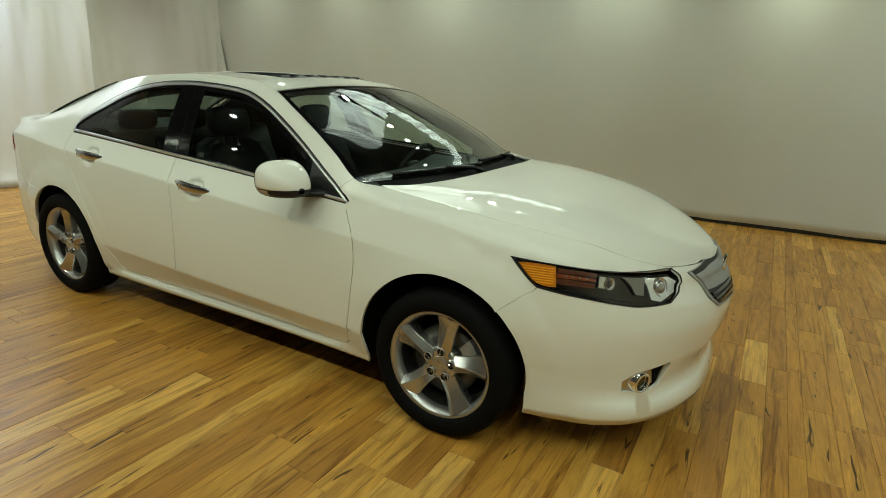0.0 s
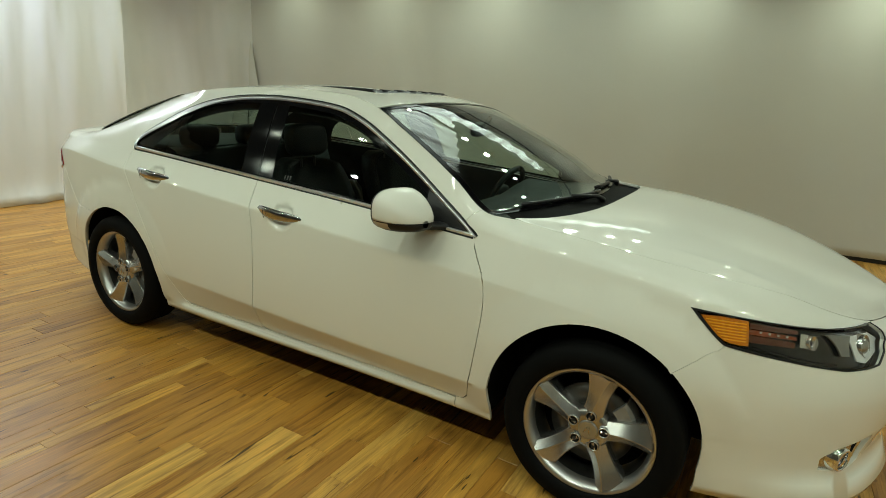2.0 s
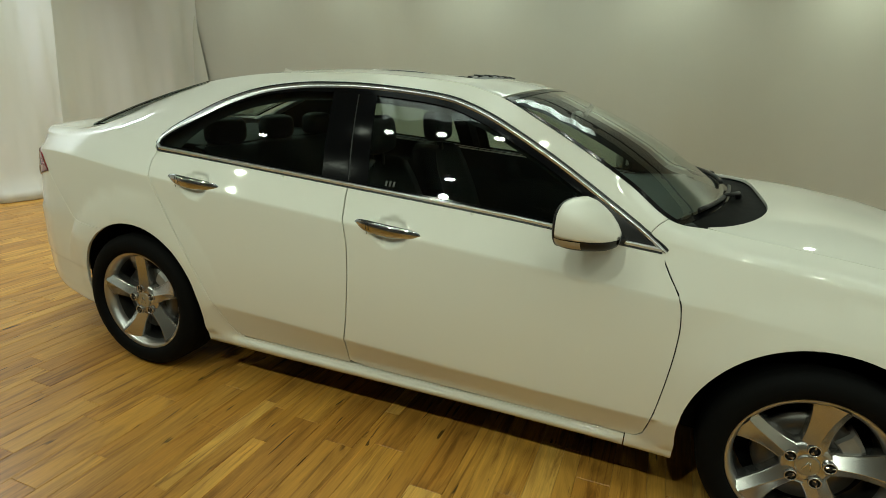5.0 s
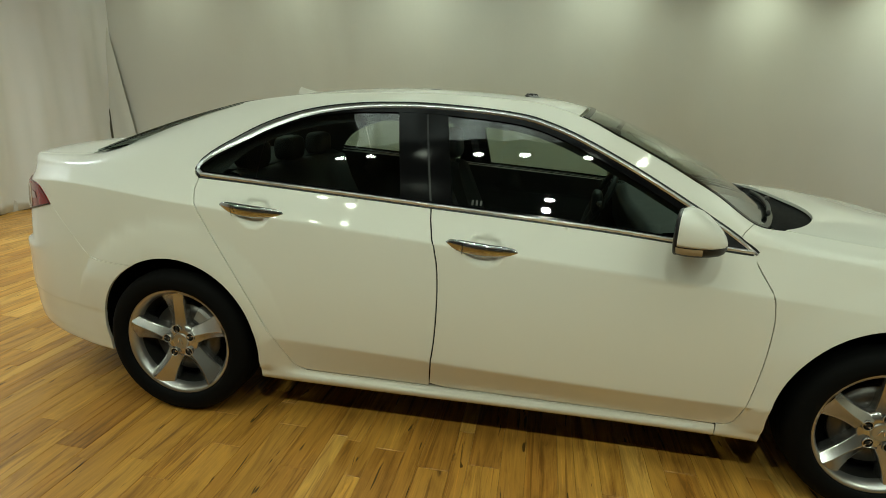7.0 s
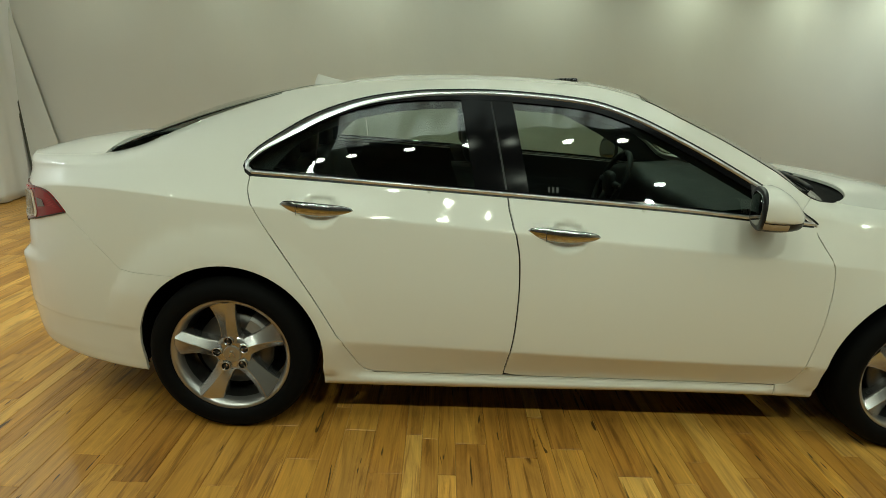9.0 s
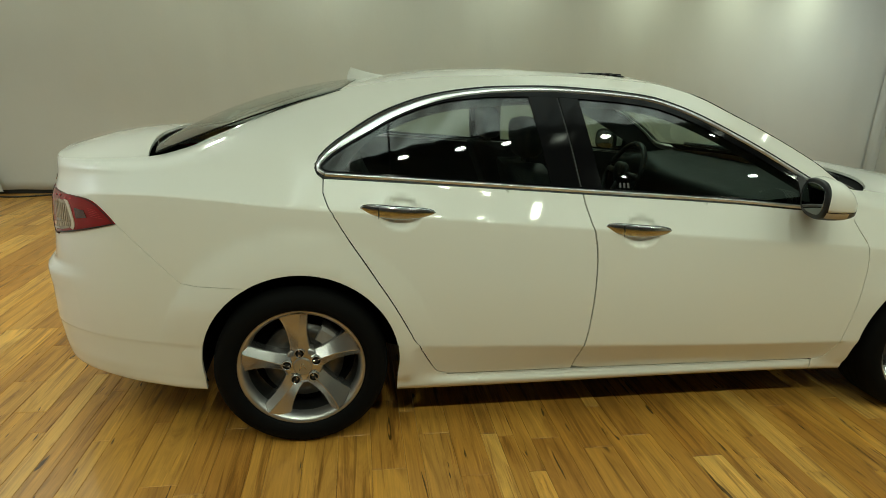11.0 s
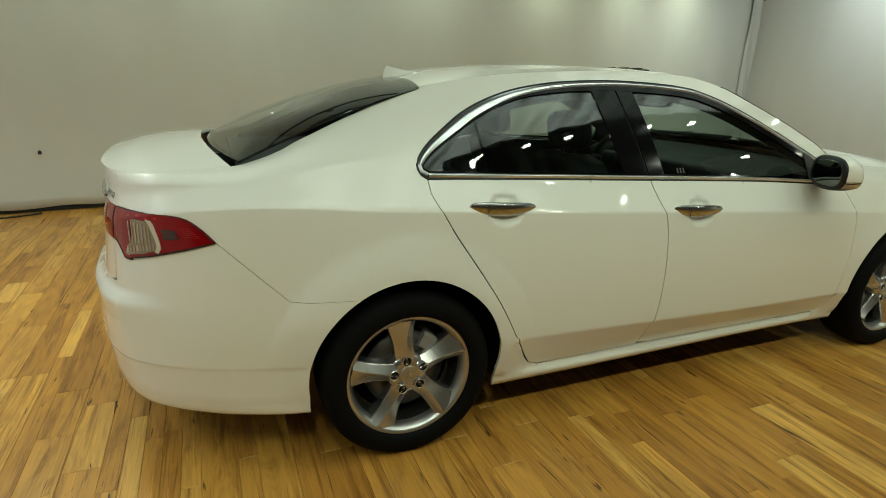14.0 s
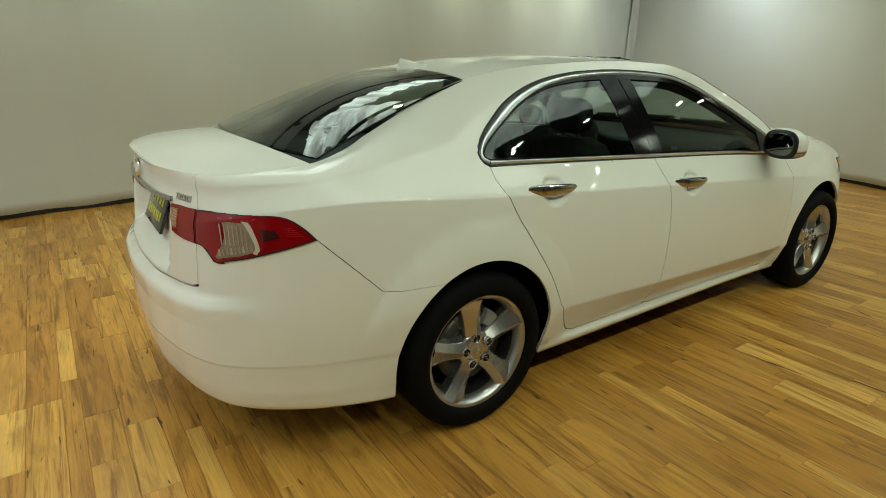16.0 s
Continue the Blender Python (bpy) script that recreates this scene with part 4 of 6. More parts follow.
def screen_at(u, t):
    """The windscreen between the two pillar edges, from the cowl (t 0) to the roof (t 1)."""
    u, t = np.asarray(u, float), np.asarray(t, float)
    xe = 0.885 + (0.225 - 0.885) * t
    w, e = np.interp(xe, _ex, _ew) - 0.002, np.interp(xe, _ex, _ez)
    lift = 0.012 + (1.370 - float(np.interp(0.215, _ex, _ez)) - 0.012) * t + 0.020 * 4 * t * (1 - t)
    return np.stack([xe + (0.185 - 0.125 * t) * (1 - u**2), w * u, e + lift * (1 - u**2)], -1)


def screen(uv):
    u, t = uv[:, 0], uv[:, 1]
    e = 0.01
    n = np.cross(screen_at(u + e, t) - screen_at(u - e, t), screen_at(u, t + e) - screen_at(u, t - e))
    n /= np.linalg.norm(n, axis=1)[:, None]
    return screen_at(u, t), n * np.sign(n[:, 2:3])


HOOD_MID = akima([(0.9, 1.012), (1.1, 1.012), (1.3, 1.008), (1.6, 0.975), (1.9, 0.908), (2.1, 0.845), (2.25, 0.785), (2.32, 0.74)])
ROOF_MID = akima([(0.30, 1.365), (0.05, 1.404), (-0.4, 1.417), (-0.8, 1.396), (-1.1, 1.346), (-1.35, 1.300)])
BOOT_MID = akima([(-1.75, 1.092), (-1.9, 1.094), (-2.05, 1.088), (-2.2, 1.071), (-2.305, 1.043)])
BONNET_BACK = (1.182, 0.225)
SCREEN_TOP = (0.278, 0.585, 1.375, 0.065, 0.05)
BACK_BASE = (-1.95, 0.625, 1.074, -0.085, 0.007)
BACK_TOP = (-1.15, 0.535, 1.341, 0.06, 0.032)


def build_tops():
    ys = np.linspace(-1, 1, 41)
    # bonnet
    cowl = [(BONNET_BACK[0] - BONNET_BACK[1] * abs(u) ** 4.2, 0.742 * u) for u in ys]
    side = [(x, float(np.interp(x, _ex, _ew)) - 0.0012) for x in np.linspace(1.0, 2.24, 46)]
    loop = cowl + [p for p in side] + [(x, -w) for x, w in side[::-1]]
    skin("bonnet", [shrink(loop, 0.0005)], span(HOOD_MID, 4.0, 0.004), 0.02, PAINT, car, "", 0.014, 0.0, 0.015)
    # roof with the sunroof opening
    f0 = [(SCREEN_TOP[0] - SCREEN_TOP[3] * u**2, min(SCREEN_TOP[1], 9) * u) for u in ys]
    wf = float(np.interp(f0[-1][0], _ex, _ew))
    f0 = [(SCREEN_TOP[0] - SCREEN_TOP[3] * u**2, wf * u) for u in ys]
    xb = BACK_TOP[0] - BACK_TOP[3]
    wb = float(np.interp(xb, _ex, _ew))
    b0 = [(BACK_TOP[0] - BACK_TOP[3] * u**2, wb * u) for u in ys]
    sd = [(x, float(np.interp(x, _ex, _ew)) - 0.002) for x in np.linspace(f0[-1][0], b0[-1][0], 44)][1:-1]
    loop = f0 + sd + b0[::-1] + [(x, -w) for x, w in sd[::-1]]
    x0, x1, w = SUN
    r = 0.05
    hole = [(cx + r * np.cos(a + k * math.pi / 2), cy + r * np.sin(a + k * math.pi / 2)) for k, (cx, cy) in enumerate(((x1 - r, w - r), (x0 + r, w - r), (x0 + r, -w + r), (x1 - r, -w + r))) for a in np.linspace(0, math.pi / 2, 6)]
    skin("roof", [shrink(loop, 0.0035), hole], span(ROOF_MID, 2.6), 0.035, PAINT, car, "", 0.014, 0.0, 0.015)
    # boot lid
    bb = [(BACK_BASE[0] - 0.025 - BACK_BASE[3] * u**2, BACK_BASE[1] * u) for u in ys]
    sd = [(x, float(np.interp(x, _ex, _ew)) - 0.002) for x in np.linspace(bb[-1][0], -2.28, 26)][1:]
    y_end = sd[-1][1]
    tail = [(float(np.interp(y, _gy[:900:-1, -1], _gx[:900:-1, -1])) + 0.002, y) for y in np.linspace(y_end, 0, 12)[1:]]
    sd += tail
    loop = bb + sd + [(x, -w) for x, w in sd[:-1][::-1]]
    skin("boot_lid", [shrink(loop, 0.001)], span(BOOT_MID, 2.2), 0.03, PAINT, car, "", 0.014, 0.0, 0.015)
    t = np.linspace(-1, 1, 21)
    sq = [(u, 0.0) for u in t] + [(1.0, v) for v in np.linspace(0, 1, 12)[1:]] + [(u, 1.0) for u in t[::-1][1:]] + [(-1.0, v) for v in np.linspace(1, 0, 12)[1:-1]]
    skin("windscreen", [sq], screen, 0.07, SCREEN_GLASS, car, "clear laminated windscreen with a dark border", 0.004, 0.002, 0.05)
    skin("rear_window", [sq], ruled(BACK_BASE, BACK_TOP, 0.012, 0.028), 0.05, REAR_GLASS, car, "dark tinted rear window", 0.004, 0.002, 0.05)


SUN = (-0.46, 0.07, 0.39)
build_tops()


# ---- the sedan: glass, trim and lamps ----
def mesh_grid(name, pts, mat, parent, label="", close_u=False, close_v=False, smooth=True, caps=False):
    """Quads over pts[i][j]."""
    n, k = len(pts), len(pts[0])
    vs = [p for r in pts for p in r]
    fs = []
    for i in range(n if close_u else n - 1):
        for j in range(k if close_v else k - 1):
            a, b = i % n, (i + 1) % n
            c, d = j % k, (j + 1) % k
            fs.append((a * k + c, b * k + c, b * k + d, a * k + d))
    bm = bmesh.new()
    bv = [bm.verts.new(tuple(map(float, v))) for v in vs]
    for f in fs:
        try:
            bm.faces.new([bv[q] for q in f])
        except ValueError:
            pass
    if caps:
        for r in (0, n - 1):
            try:
                bm.faces.new([bv[r * k + j] for j in range(k)])
            except ValueError:
                pass
    bmesh.ops.remove_doubles(bm, verts=bm.verts, dist=1e-6)
    return part(name, bm, mat, parent, label, smooth)


def to_body(p):
    return [at(float(x), float(z)) for x, z in p]


def band(name, pts, d0, d1, mat, lift=0.003, label="", depth=0.006, n=60, both=True, floor_z=None):
    """A strip along the body between two offsets of a line."""
    a, b = offset_line(pts, d0, n), offset_line(pts, d1, n)
    if floor_z:
        a[:, 1], b[:, 1] = np.maximum(a[:, 1], floor_z(a[:, 0])), np.maximum(b[:, 1], floor_z(b[:, 0]) + 1e-4)
    lp = to_body(a) + to_body(b[::-1])
    ob = skin(name, [np.array(lp)], body_surf, 0.05, mat, car, label, depth, lift, 0.03)
    return (ob, mirrored(ob)) if both else ob


def bead(name, pts, d0, d1, mat, lift, high, label="", n=90, floor_z=None):
    """A rounded strip along the body between two offsets of a line."""
    a, b = offset_line(pts, d0, n), offset_line(pts, d1, n)
    rows = []
    for q in np.linspace(0, 1, 7):
        p = a + (b - a) * q
        if floor_z:
            p[:, 1] = np.maximum(p[:, 1], floor_z(p[:, 0]))
        w, nn = body_surf(np.array(to_body(p)))
        rows.append(w + nn * (lift + high * math.sin(math.pi * q)))
    ob = mesh_grid(name, rows, mat, car, label)
    return ob, mirrored(ob)


def build_glazing():
    # frame line round the side windows, rear corner first, then along the top to the front
    top_run = [(-1.268, 1.018), (-1.294, 1.036), (-1.294, 1.064)] + DLO_TOP[1:]
    belt = [(-1.262, 1.018), (-0.9, 1.002), (-0.309, 0.974), (0.317, 0.943), (0.623, 0.922), (0.835, 0.909)]
    # offsets to the left of the run point out of the window, to the right into it
    band("window_seal", top_run, 0.003, -0.006, TRIM, 0.001)
    ground = lambda x: np.interp(x, [-1.3, -0.9, -0.309, 0.317, 0.623, 0.835, 0.9], [1.022, 1.003, 0.975, 0.944, 0.923, 0.910, 0.907])
    inner_edge = [-0.016, -0.036, -0.026, -0.022, -0.020, -0.019, -0.019, -0.018, -0.017]
    bead("chrome_frame", top_run, -0.004, inner_edge, BRIGHT, 0.002, 0.006, "bright chrome window frame strip", floor_z=ground)
    band("window_rubber", top_run, inner_edge, [-0.022, -0.042, -0.034, -0.038, -0.04, -0.04, -0.042, -0.04, -0.034], PILLAR, 0.002, floor_z=ground)
    bead("chrome_belt_strip", belt, 0.0, 0.013, BRIGHT, 0.002, 0.007, "bright chrome strip below the side windows")
    band("belt_rubber", belt, 0.013, 0.019, PILLAR, 0.002)
    band("belt_seal", belt, -0.006, 0.0, TRIM, 0.001)
    # panes: (x, z) loops set a little inside the frame
    upper = offset_line(top_run, -0.012, 120)
    lower = offset_line(belt, 0.008, 80)
    lean = lambda x0, z: x0 - 0.20 * (z - 0.97)

    def pane(name, f0, f1, mat=GLASS, lift=-0.004, label="", depth=0.003):
        """Between two upright lines f0 (behind) and f1 (in front), each a foot and its lean."""
        g = lambda f, p: p[0] - (f[0] + f[1] * (p[1] - 0.97))
        up = [p for p in upper if g(f0, p) > 0 and g(f1, p) < 0]
        lo = [p for p in lower if g(f0, p) > 0 and g(f1, p) < 0]
        if len(up) < 2 or len(lo) < 2:
            return None

        def meet(run, f):
            v = np.array([g(f, p) for p in run])
            k = np.where(v[:-1] * v[1:] < 0)[0]
            if not len(k):
                return None
            k = k[0] if run is lower else k[-1]
            t = v[k] / (v[k] - v[k + 1])
            return run[k] + (run[k + 1] - run[k]) * t
        ends = [meet(upper, f0), meet(upper, f1), meet(lower, f1), meet(lower, f0)]
        loop = ([ends[0]] if ends[0] is not None else []) + up + ([ends[1]] if ends[1] is not None else []) + ([ends[2]] if ends[2] is not None else []) + lo[::-1] + ([ends[3]] if ends[3] is not None else [])
        ob = skin(name, [np.array(to_body(loop))], body_surf, 0.06, mat, car, label, depth, lift, 0.03)
        return ob, mirrored(ob)

    pane("quarter_window", (-2.0, 0.0), (-1.032, -0.03))
    pane("window_divider", (-1.045, -0.03), (-1.010, -0.03), TRIM, 0.0)
    pane("rear_door_window", (-1.025, -0.03), (-0.415, -0.20))
    pane("pillar_cover", (-0.425, -0.20), (-0.312, -0.20), PILLAR, 0.001, "satin black cover of the middle pillar", 0.004)
    pane("pillar_cover", (-0.304, -0.20), (-0.225, -0.20), PILLAR, 0.001, "", 0.004)
    # dark strip added behind the covers to black out the slit between them
    pane("pillar_seal", (-0.332, -0.20), (-0.288, -0.20), TRIM, -0.003, "", 0.002)
    pane("front_door_window", (-0.235, -0.20), (0.63, -0.10))
    pane("mirror_base", (0.61, -0.10), (2.0, 0.0), TRIM, 0.003, "", 0.006)


build_glazing()


def lathe(name, prof, mat, parent, n=64, label="", smooth=True):
    """Turn (radius, y) round the y axis."""
    pts = [[(r * math.cos(a), y, r * math.sin(a)) for r, y in prof] for a in np.linspace(0, 2 * math.pi, n, endpoint=False)]
    return mesh_grid(name, pts, mat, parent, label, close_u=True, smooth=smooth)


def tube(name, pts, radius, mat, parent, label="", n=10):
    """A round bar along pts."""
    pts = [Vector(p) for p in pts]
    rings = []
    for i, p in enumerate(pts):
        t = (pts[min(i + 1, len(pts) - 1)] - pts[max(i - 1, 0)]).normalized()
        a = t.orthogonal().normalized() if abs(t.z) > 0.9 else t.cross(Vector((0, 0, 1))).normalized()
        b = t.cross(a)
        r = radius[i] if isinstance(radius, (list, tuple)) else radius
        rings.append([p + (a * math.cos(q) + b * math.sin(q)) * r for q in np.linspace(0, 2 * math.pi, n, endpoint=False)])
    return mesh_grid(name, rings, mat, parent, label, close_v=True, caps=True)


def build_wheel():
    """A wheel at the origin whose face looks along -y."""
    wheel = lathe("wheel", [(0.2045, -0.045), (0.206, -0.055), (0.2125, -0.078), (0.2195, -0.086), (0.2295, -0.0935), (0.2335, -0.0915), (0.2335, -0.084)], ALLOY, car, 72, "five-spoke silver alloy wheel with a black tyre")
    # barrel coloured darker than the rim to stand in for shade behind the spokes
    lathe("wheel_barrel", [(0.219, 0.12), (0.205, 0.10), (0.200, 0.02), (0.2045, -0.045)], STEEL, wheel, 56)
    tyre = lathe("tyre", [(0.226, 0.10), (0.245, 0.112), (0.285, 0.108), (0.309, 0.088), (0.3165, 0.07), (0.3170, 0.0), (0.3165, -0.068), (0.3135, -0.083), (0.306, -0.094), (0.296, -0.1035), (0.283, -0.1095), (0.262, -0.1125), (0.246, -0.1085), (0.2355, -0.1000), (0.2315, -0.090)], RUBBER, wheel, 72, "black rubber tyre")
    for k in range(3):
        y = (-0.045, 0.0, 0.045)[k]
        lathe("tread_groove", [(0.3175, y - 0.005), (0.3178, y), (0.3175, y + 0.005)], LINER, wheel, 48)
    for k in range(5):
        a = math.pi / 2 + 0.05 + k * 2 * math.pi / 5
        c, s = math.cos(a), math.sin(a)
        rows = []
        for i in range(13):
            t = i / 12
            r = 0.046 + t * 0.172
            half = 0.042 - 0.020 * t * (1 - t) * 2 + 0.019 * t**1.4
            face = -0.068 - 0.010 * t - 0.008 * math.sin(t * math.pi) * -1
            ridge = 0.12 - 0.55 * t
            sec = [(-1.0, face + 0.05), (-0.98, face + 0.010), (-0.93, face + 0.003), (-0.88, face + 0.0012), (ridge - 0.05, face - 0.0170), (ridge + 0.02, face - 0.0175), (0.86, face + 0.008), (0.92, face + 0.009), (0.98, face + 0.016), (1.0, face + 0.05)]
            rows.append([(c * r - s * half * q, y, s * r + c * half * q) for q, y in sec])
        vs, fs = [], []
        for j in range(len(rows[0]) - 1):
            b0 = len(vs)
            for q in rows:
                vs += [q[j], q[j + 1]]
            fs += [(b0 + 2 * i, b0 + 2 * i + 2, b0 + 2 * i + 3, b0 + 2 * i + 1) for i in range(len(rows) - 1)]
        add("spoke", vs, fs, SATIN, wheel)
        b = a + 0.02
        x, z = 0.0572 * math.cos(b), 0.0572 * math.sin(b)
        seat = lathe("nut_seat", [(0.0195, -0.066), (0.0195, -0.0825), (0.0180, -0.0850), (0.0158, -0.0845), (0.0150, -0.0820)], SATIN, wheel, 18)
        nut = lathe("lug_nut", [(0.0085, -0.055), (0.0085, -0.0835), (0.006, -0.0845), (0.0, -0.0848)], TRIM, wheel, 6, smooth=False)
        # flat black disc painted as the shade inside the nut's recess
        hole = lathe("nut_hole", [(0.0154, -0.0828), (0.0, -0.0828)], LINER, wheel, 14)
        for o in (seat, nut, hole):
            o.location = (x, 0, z)
    lathe("hub", [(0.078, 0.0), (0.076, -0.058), (0.070, -0.068), (0.045, -0.0735), (0.034, -0.072)], SATIN, wheel, 40)
    lathe("centre_cap", [(0.0345, -0.066), (0.0345, -0.0755), (0.031, -0.0785), (0.0275, -0.0775), (0.0, -0.078)], ALLOY, wheel, 32)
    for q in (-1, 1):
        tube("cap_mark", [(q * 0.012, -0.0795, -0.014), (q * 0.006, -0.0800, 0.0), (q * 0.003, -0.0795, 0.014)], 0.0022, CHROME, wheel, n=6)
    lathe("brake_disc", [(0.060, -0.015), (0.060, -0.022), (0.150, -0.022), (0.151, 0.0), (0.07, 0.002)], STEEL, wheel, 48)
    arc = [[(r * math.cos(q), y, r * math.sin(q)) for r, y in ((0.098, -0.030), (0.104, -0.044), (0.150, -0.046), (0.162, -0.036), (0.164, 0.02), (0.098, 0.02))] for q in np.linspace(radians(8), radians(58), 9)]
    mesh_grid("caliper", arc, material("cast_caliper", (0.30, 0.295, 0.285), 0.5, metal=0.4, vary=0.25, scale=40), wheel, "", close_v=True, caps=True, smooth=False)
    lathe("dust_shield", [(0.195, 0.03), (0.0, 0.03)], LINER, wheel, 32)
    return wheel


w0 = build_wheel()
w0.location = (HUBS[0][0], -0.79, HUBS[0][1])
for x, y, turn, spin in ((HUBS[1][0], -0.79, 0, -5), (HUBS[0][0], 0.79, 180, 20), (HUBS[1][0], 0.79, 180, 50)):
    copy_thing(w0, pose(x, y, HUBS[0][1], 0, 0, turn) @ pose(0, 0, 0, 0, spin, 0)).parent = car
w0.matrix_basis = pose(*w0.location, 0, 10, 0)


def superq(c, r, e1, e2, m=None, nu=24, nv=16, v0=-90, v1=90):
    """Rings of a rounded block (superellipsoid), bottom to top."""
    pw = lambda q, e: math.copysign(abs(q) ** e, q)
    out = []
    for i in range(nv + 1):
        v = radians(v0 + (v1 - v0) * i / nv)
        out.append([])
        for j in range(nu):
            u = 2 * math.pi * j / nu
            p = Vector((r[0] * pw(math.cos(v), e1) * pw(math.cos(u), e2), r[1] * pw(math.cos(v), e1) * pw(math.sin(u), e2), r[2] * pw(math.sin(v), e1)))
            out[-1].append((m @ p if m else p) + Vector(c))
    return out


def build_door_furniture():
    for hx, hz in HANDLES:
        door = [o for o in car.children if o.name.startswith("rear_door" if hx < -0.5 else "front_door") and "window" not in o.name]
        rings = []
        wall = float(-body([at(hx + 0.1, hz + 0.01)[0]], [ungrade(at(hx + 0.1, hz + 0.01)[1])])[0, 1])
        for i in range(25):
            t = i / 24
            x = hx - 0.145 + 0.268 * t
            up = 0.020 * (1 - (2 * t - 1) ** 4) ** 0.5 * 0.9 + 0.001
            dn = 0.004 + 0.030 * math.sin(math.pi * min(max(t - 0.02, 0) / 0.98, 1) ** 0.85) ** 0.6 * (1 - 0.25 * t)
            zc = hz + 0.012 - 0.018 * (t - 0.5)
            out = wall - 0.004 + 0.034 * math.sin(math.pi * min(max(t, 0.02), 0.98)) ** 0.55
            thick = 0.012 * math.sin(math.pi * min(max(t, 0.03), 0.97)) ** 0.5
            sec = []
            for a in np.linspace(0, 2 * math.pi, 14, endpoint=False):
                q = math.sin(a)
                sec.append((x, -(out - thick + thick * math.cos(a)), zc + (up if q > 0 else dn) * q))
            rings.append(sec)
        h = mesh_grid("door_handle", rings, HANDLE, car, "chrome pull handle", close_v=True, caps=True)
        mirrored(h)
        # seam of the key cap
        x = hx - 0.083
        k = tube("handle_seam", [(x, -(wall + 0.0265), hz + 0.028), (x, -(wall + 0.0305), hz + 0.012), (x + 0.002, -(wall + 0.0265), hz - 0.014)], 0.0012, TRIM, h, n=6)
    # mirrors: a rounded shell that tapers forward from the glass, split where the black lower half begins
    turn, root = radians(17), Vector((0.588, -0.842, 0))
    lat, fwd = Vector((-math.sin(turn), -math.cos(turn), 0)), Vector((math.cos(turn), -math.sin(turn), 0))
    SHELL = [(0.0, 0.108, 0.103, 1.064, 0.918), (0.012, 0.109, 0.108, 1.070, 0.915), (0.03, 0.109, 0.109, 1.072, 0.914), (0.055, 0.107, 0.106, 1.064, 0.915), (0.08, 0.103, 0.098, 1.049, 0.917), (0.104, 0.096, 0.085, 1.029, 0.920), (0.126, 0.088, 0.067, 1.004, 0.924), (0.140, 0.081, 0.045, 0.984, 0.931), (0.147, 0.078, 0.014, 0.968, 0.941)]
    SPLIT = 0.960
    pw = lambda q, e: math.copysign(abs(q) ** e, q)

    def section(k, lo, hi, grow=0.0, n=40):
        a, bc, hb, zt, zb = SHELL[k]
        zc, hz = 0.5 * (zt + zb), 0.5 * (zt - zb) + grow
        out = []
        for q in np.linspace(0, 2 * math.pi, n, endpoint=False):
            z = zc + hz * pw(math.sin(q), 0.72)
            out.append(root + lat * (bc + (hb + grow) * pw(math.cos(q), 0.72)) + fwd * a + Vector((0, 0, min(max(z, lo), hi))))
        return out
    shell = mesh_grid("door_mirror", [section(k, SPLIT, 9) for k in range(len(SHELL))], PAINT, car, "white door mirror with black base", close_v=True)
    base = mesh_grid("mirror_foot", [section(k, 0, SPLIT - 0.002, -0.002) for k in range(len(SHELL))], TRIM, shell, "", close_v=True)

    def slab(a, grow, thick):
        rim = [Vector(p) - fwd * (SHELL[0][0] - a) for p in section(0, 0, 9, grow)]
        mid = root + lat * 0.108 + Vector((0, 0, 0.991)) + fwd * a
        return [[mid + (p - mid) * f + fwd * g for p in rim] for f, g in ((0.02, 0), (0.93, 0), (1.0, thick * 0.4), (1.0, thick))]
    frame_ = mesh_grid("mirror_frame", slab(-0.010, 0.001, 0.014), TRIM, shell, "", close_v=True)
    # mirror metal coloured dark in place of a dark reflection
    g = mesh_grid("mirror_glass", slab(-0.0125, -0.016, 0.003), material("dimmed_mirror", (0.16, 0.17, 0.17), 0.03, metal=1.0), shell, "", close_v=True)
    lens = []
    for k in range(0, 5):
        a, bc, hb, zt, zb = SHELL[k]
        zc, hz = 0.5 * (zt + zb), 0.5 * (zt - zb)
        col = []
        for z in (0.934, 0.942, 0.950, 0.9575):
            sn = abs((z - zc) / hz) ** (1 / 0.72)
            col.append(root + lat * (bc + hb * max(1 - sn * sn, 0) ** 0.36 + 0.001) + fwd * a + Vector((0, 0, z)))
        lens.append(col)
    sig = mesh_grid("mirror_lens", lens, material("pale_signal_lens", (0.42, 0.36, 0.27), 0.2, coat=0.6, vary=0.15, scale=40), shell, "pale indicator lens")
    arm = mesh_grid("mirror_arm", [[Vector((0.715 + (0.63 - 0.715) * t + 0.042 * (1 - 0.3 * t) * math.cos(a), -0.80 - 0.10 * t, 0.926 + 0.002 * t + 0.016 * math.sin(a))) for a in np.linspace(0, 2 * math.pi, 14, endpoint=False)] for t in np.linspace(0, 1, 5)], TRIM, shell, "", close_v=True, caps=True)
    s2 = mirrored(shell)
    for o in (base, sig, frame_, g, arm):
        mirrored(o, s2)


build_door_furniture()


def patch(name, loop, mat, lift=0.002, label="", depth=0.006, step=0.03, both=True, rear=False, parent=None):
    """A shaped inlay on the body's surface."""
    ob = skin(name, [np.array(loop)], fold if rear else body_surf, step, mat, parent or car, label, depth, lift, 0.012)
    return (ob, mirrored(ob, parent)) if both else ob


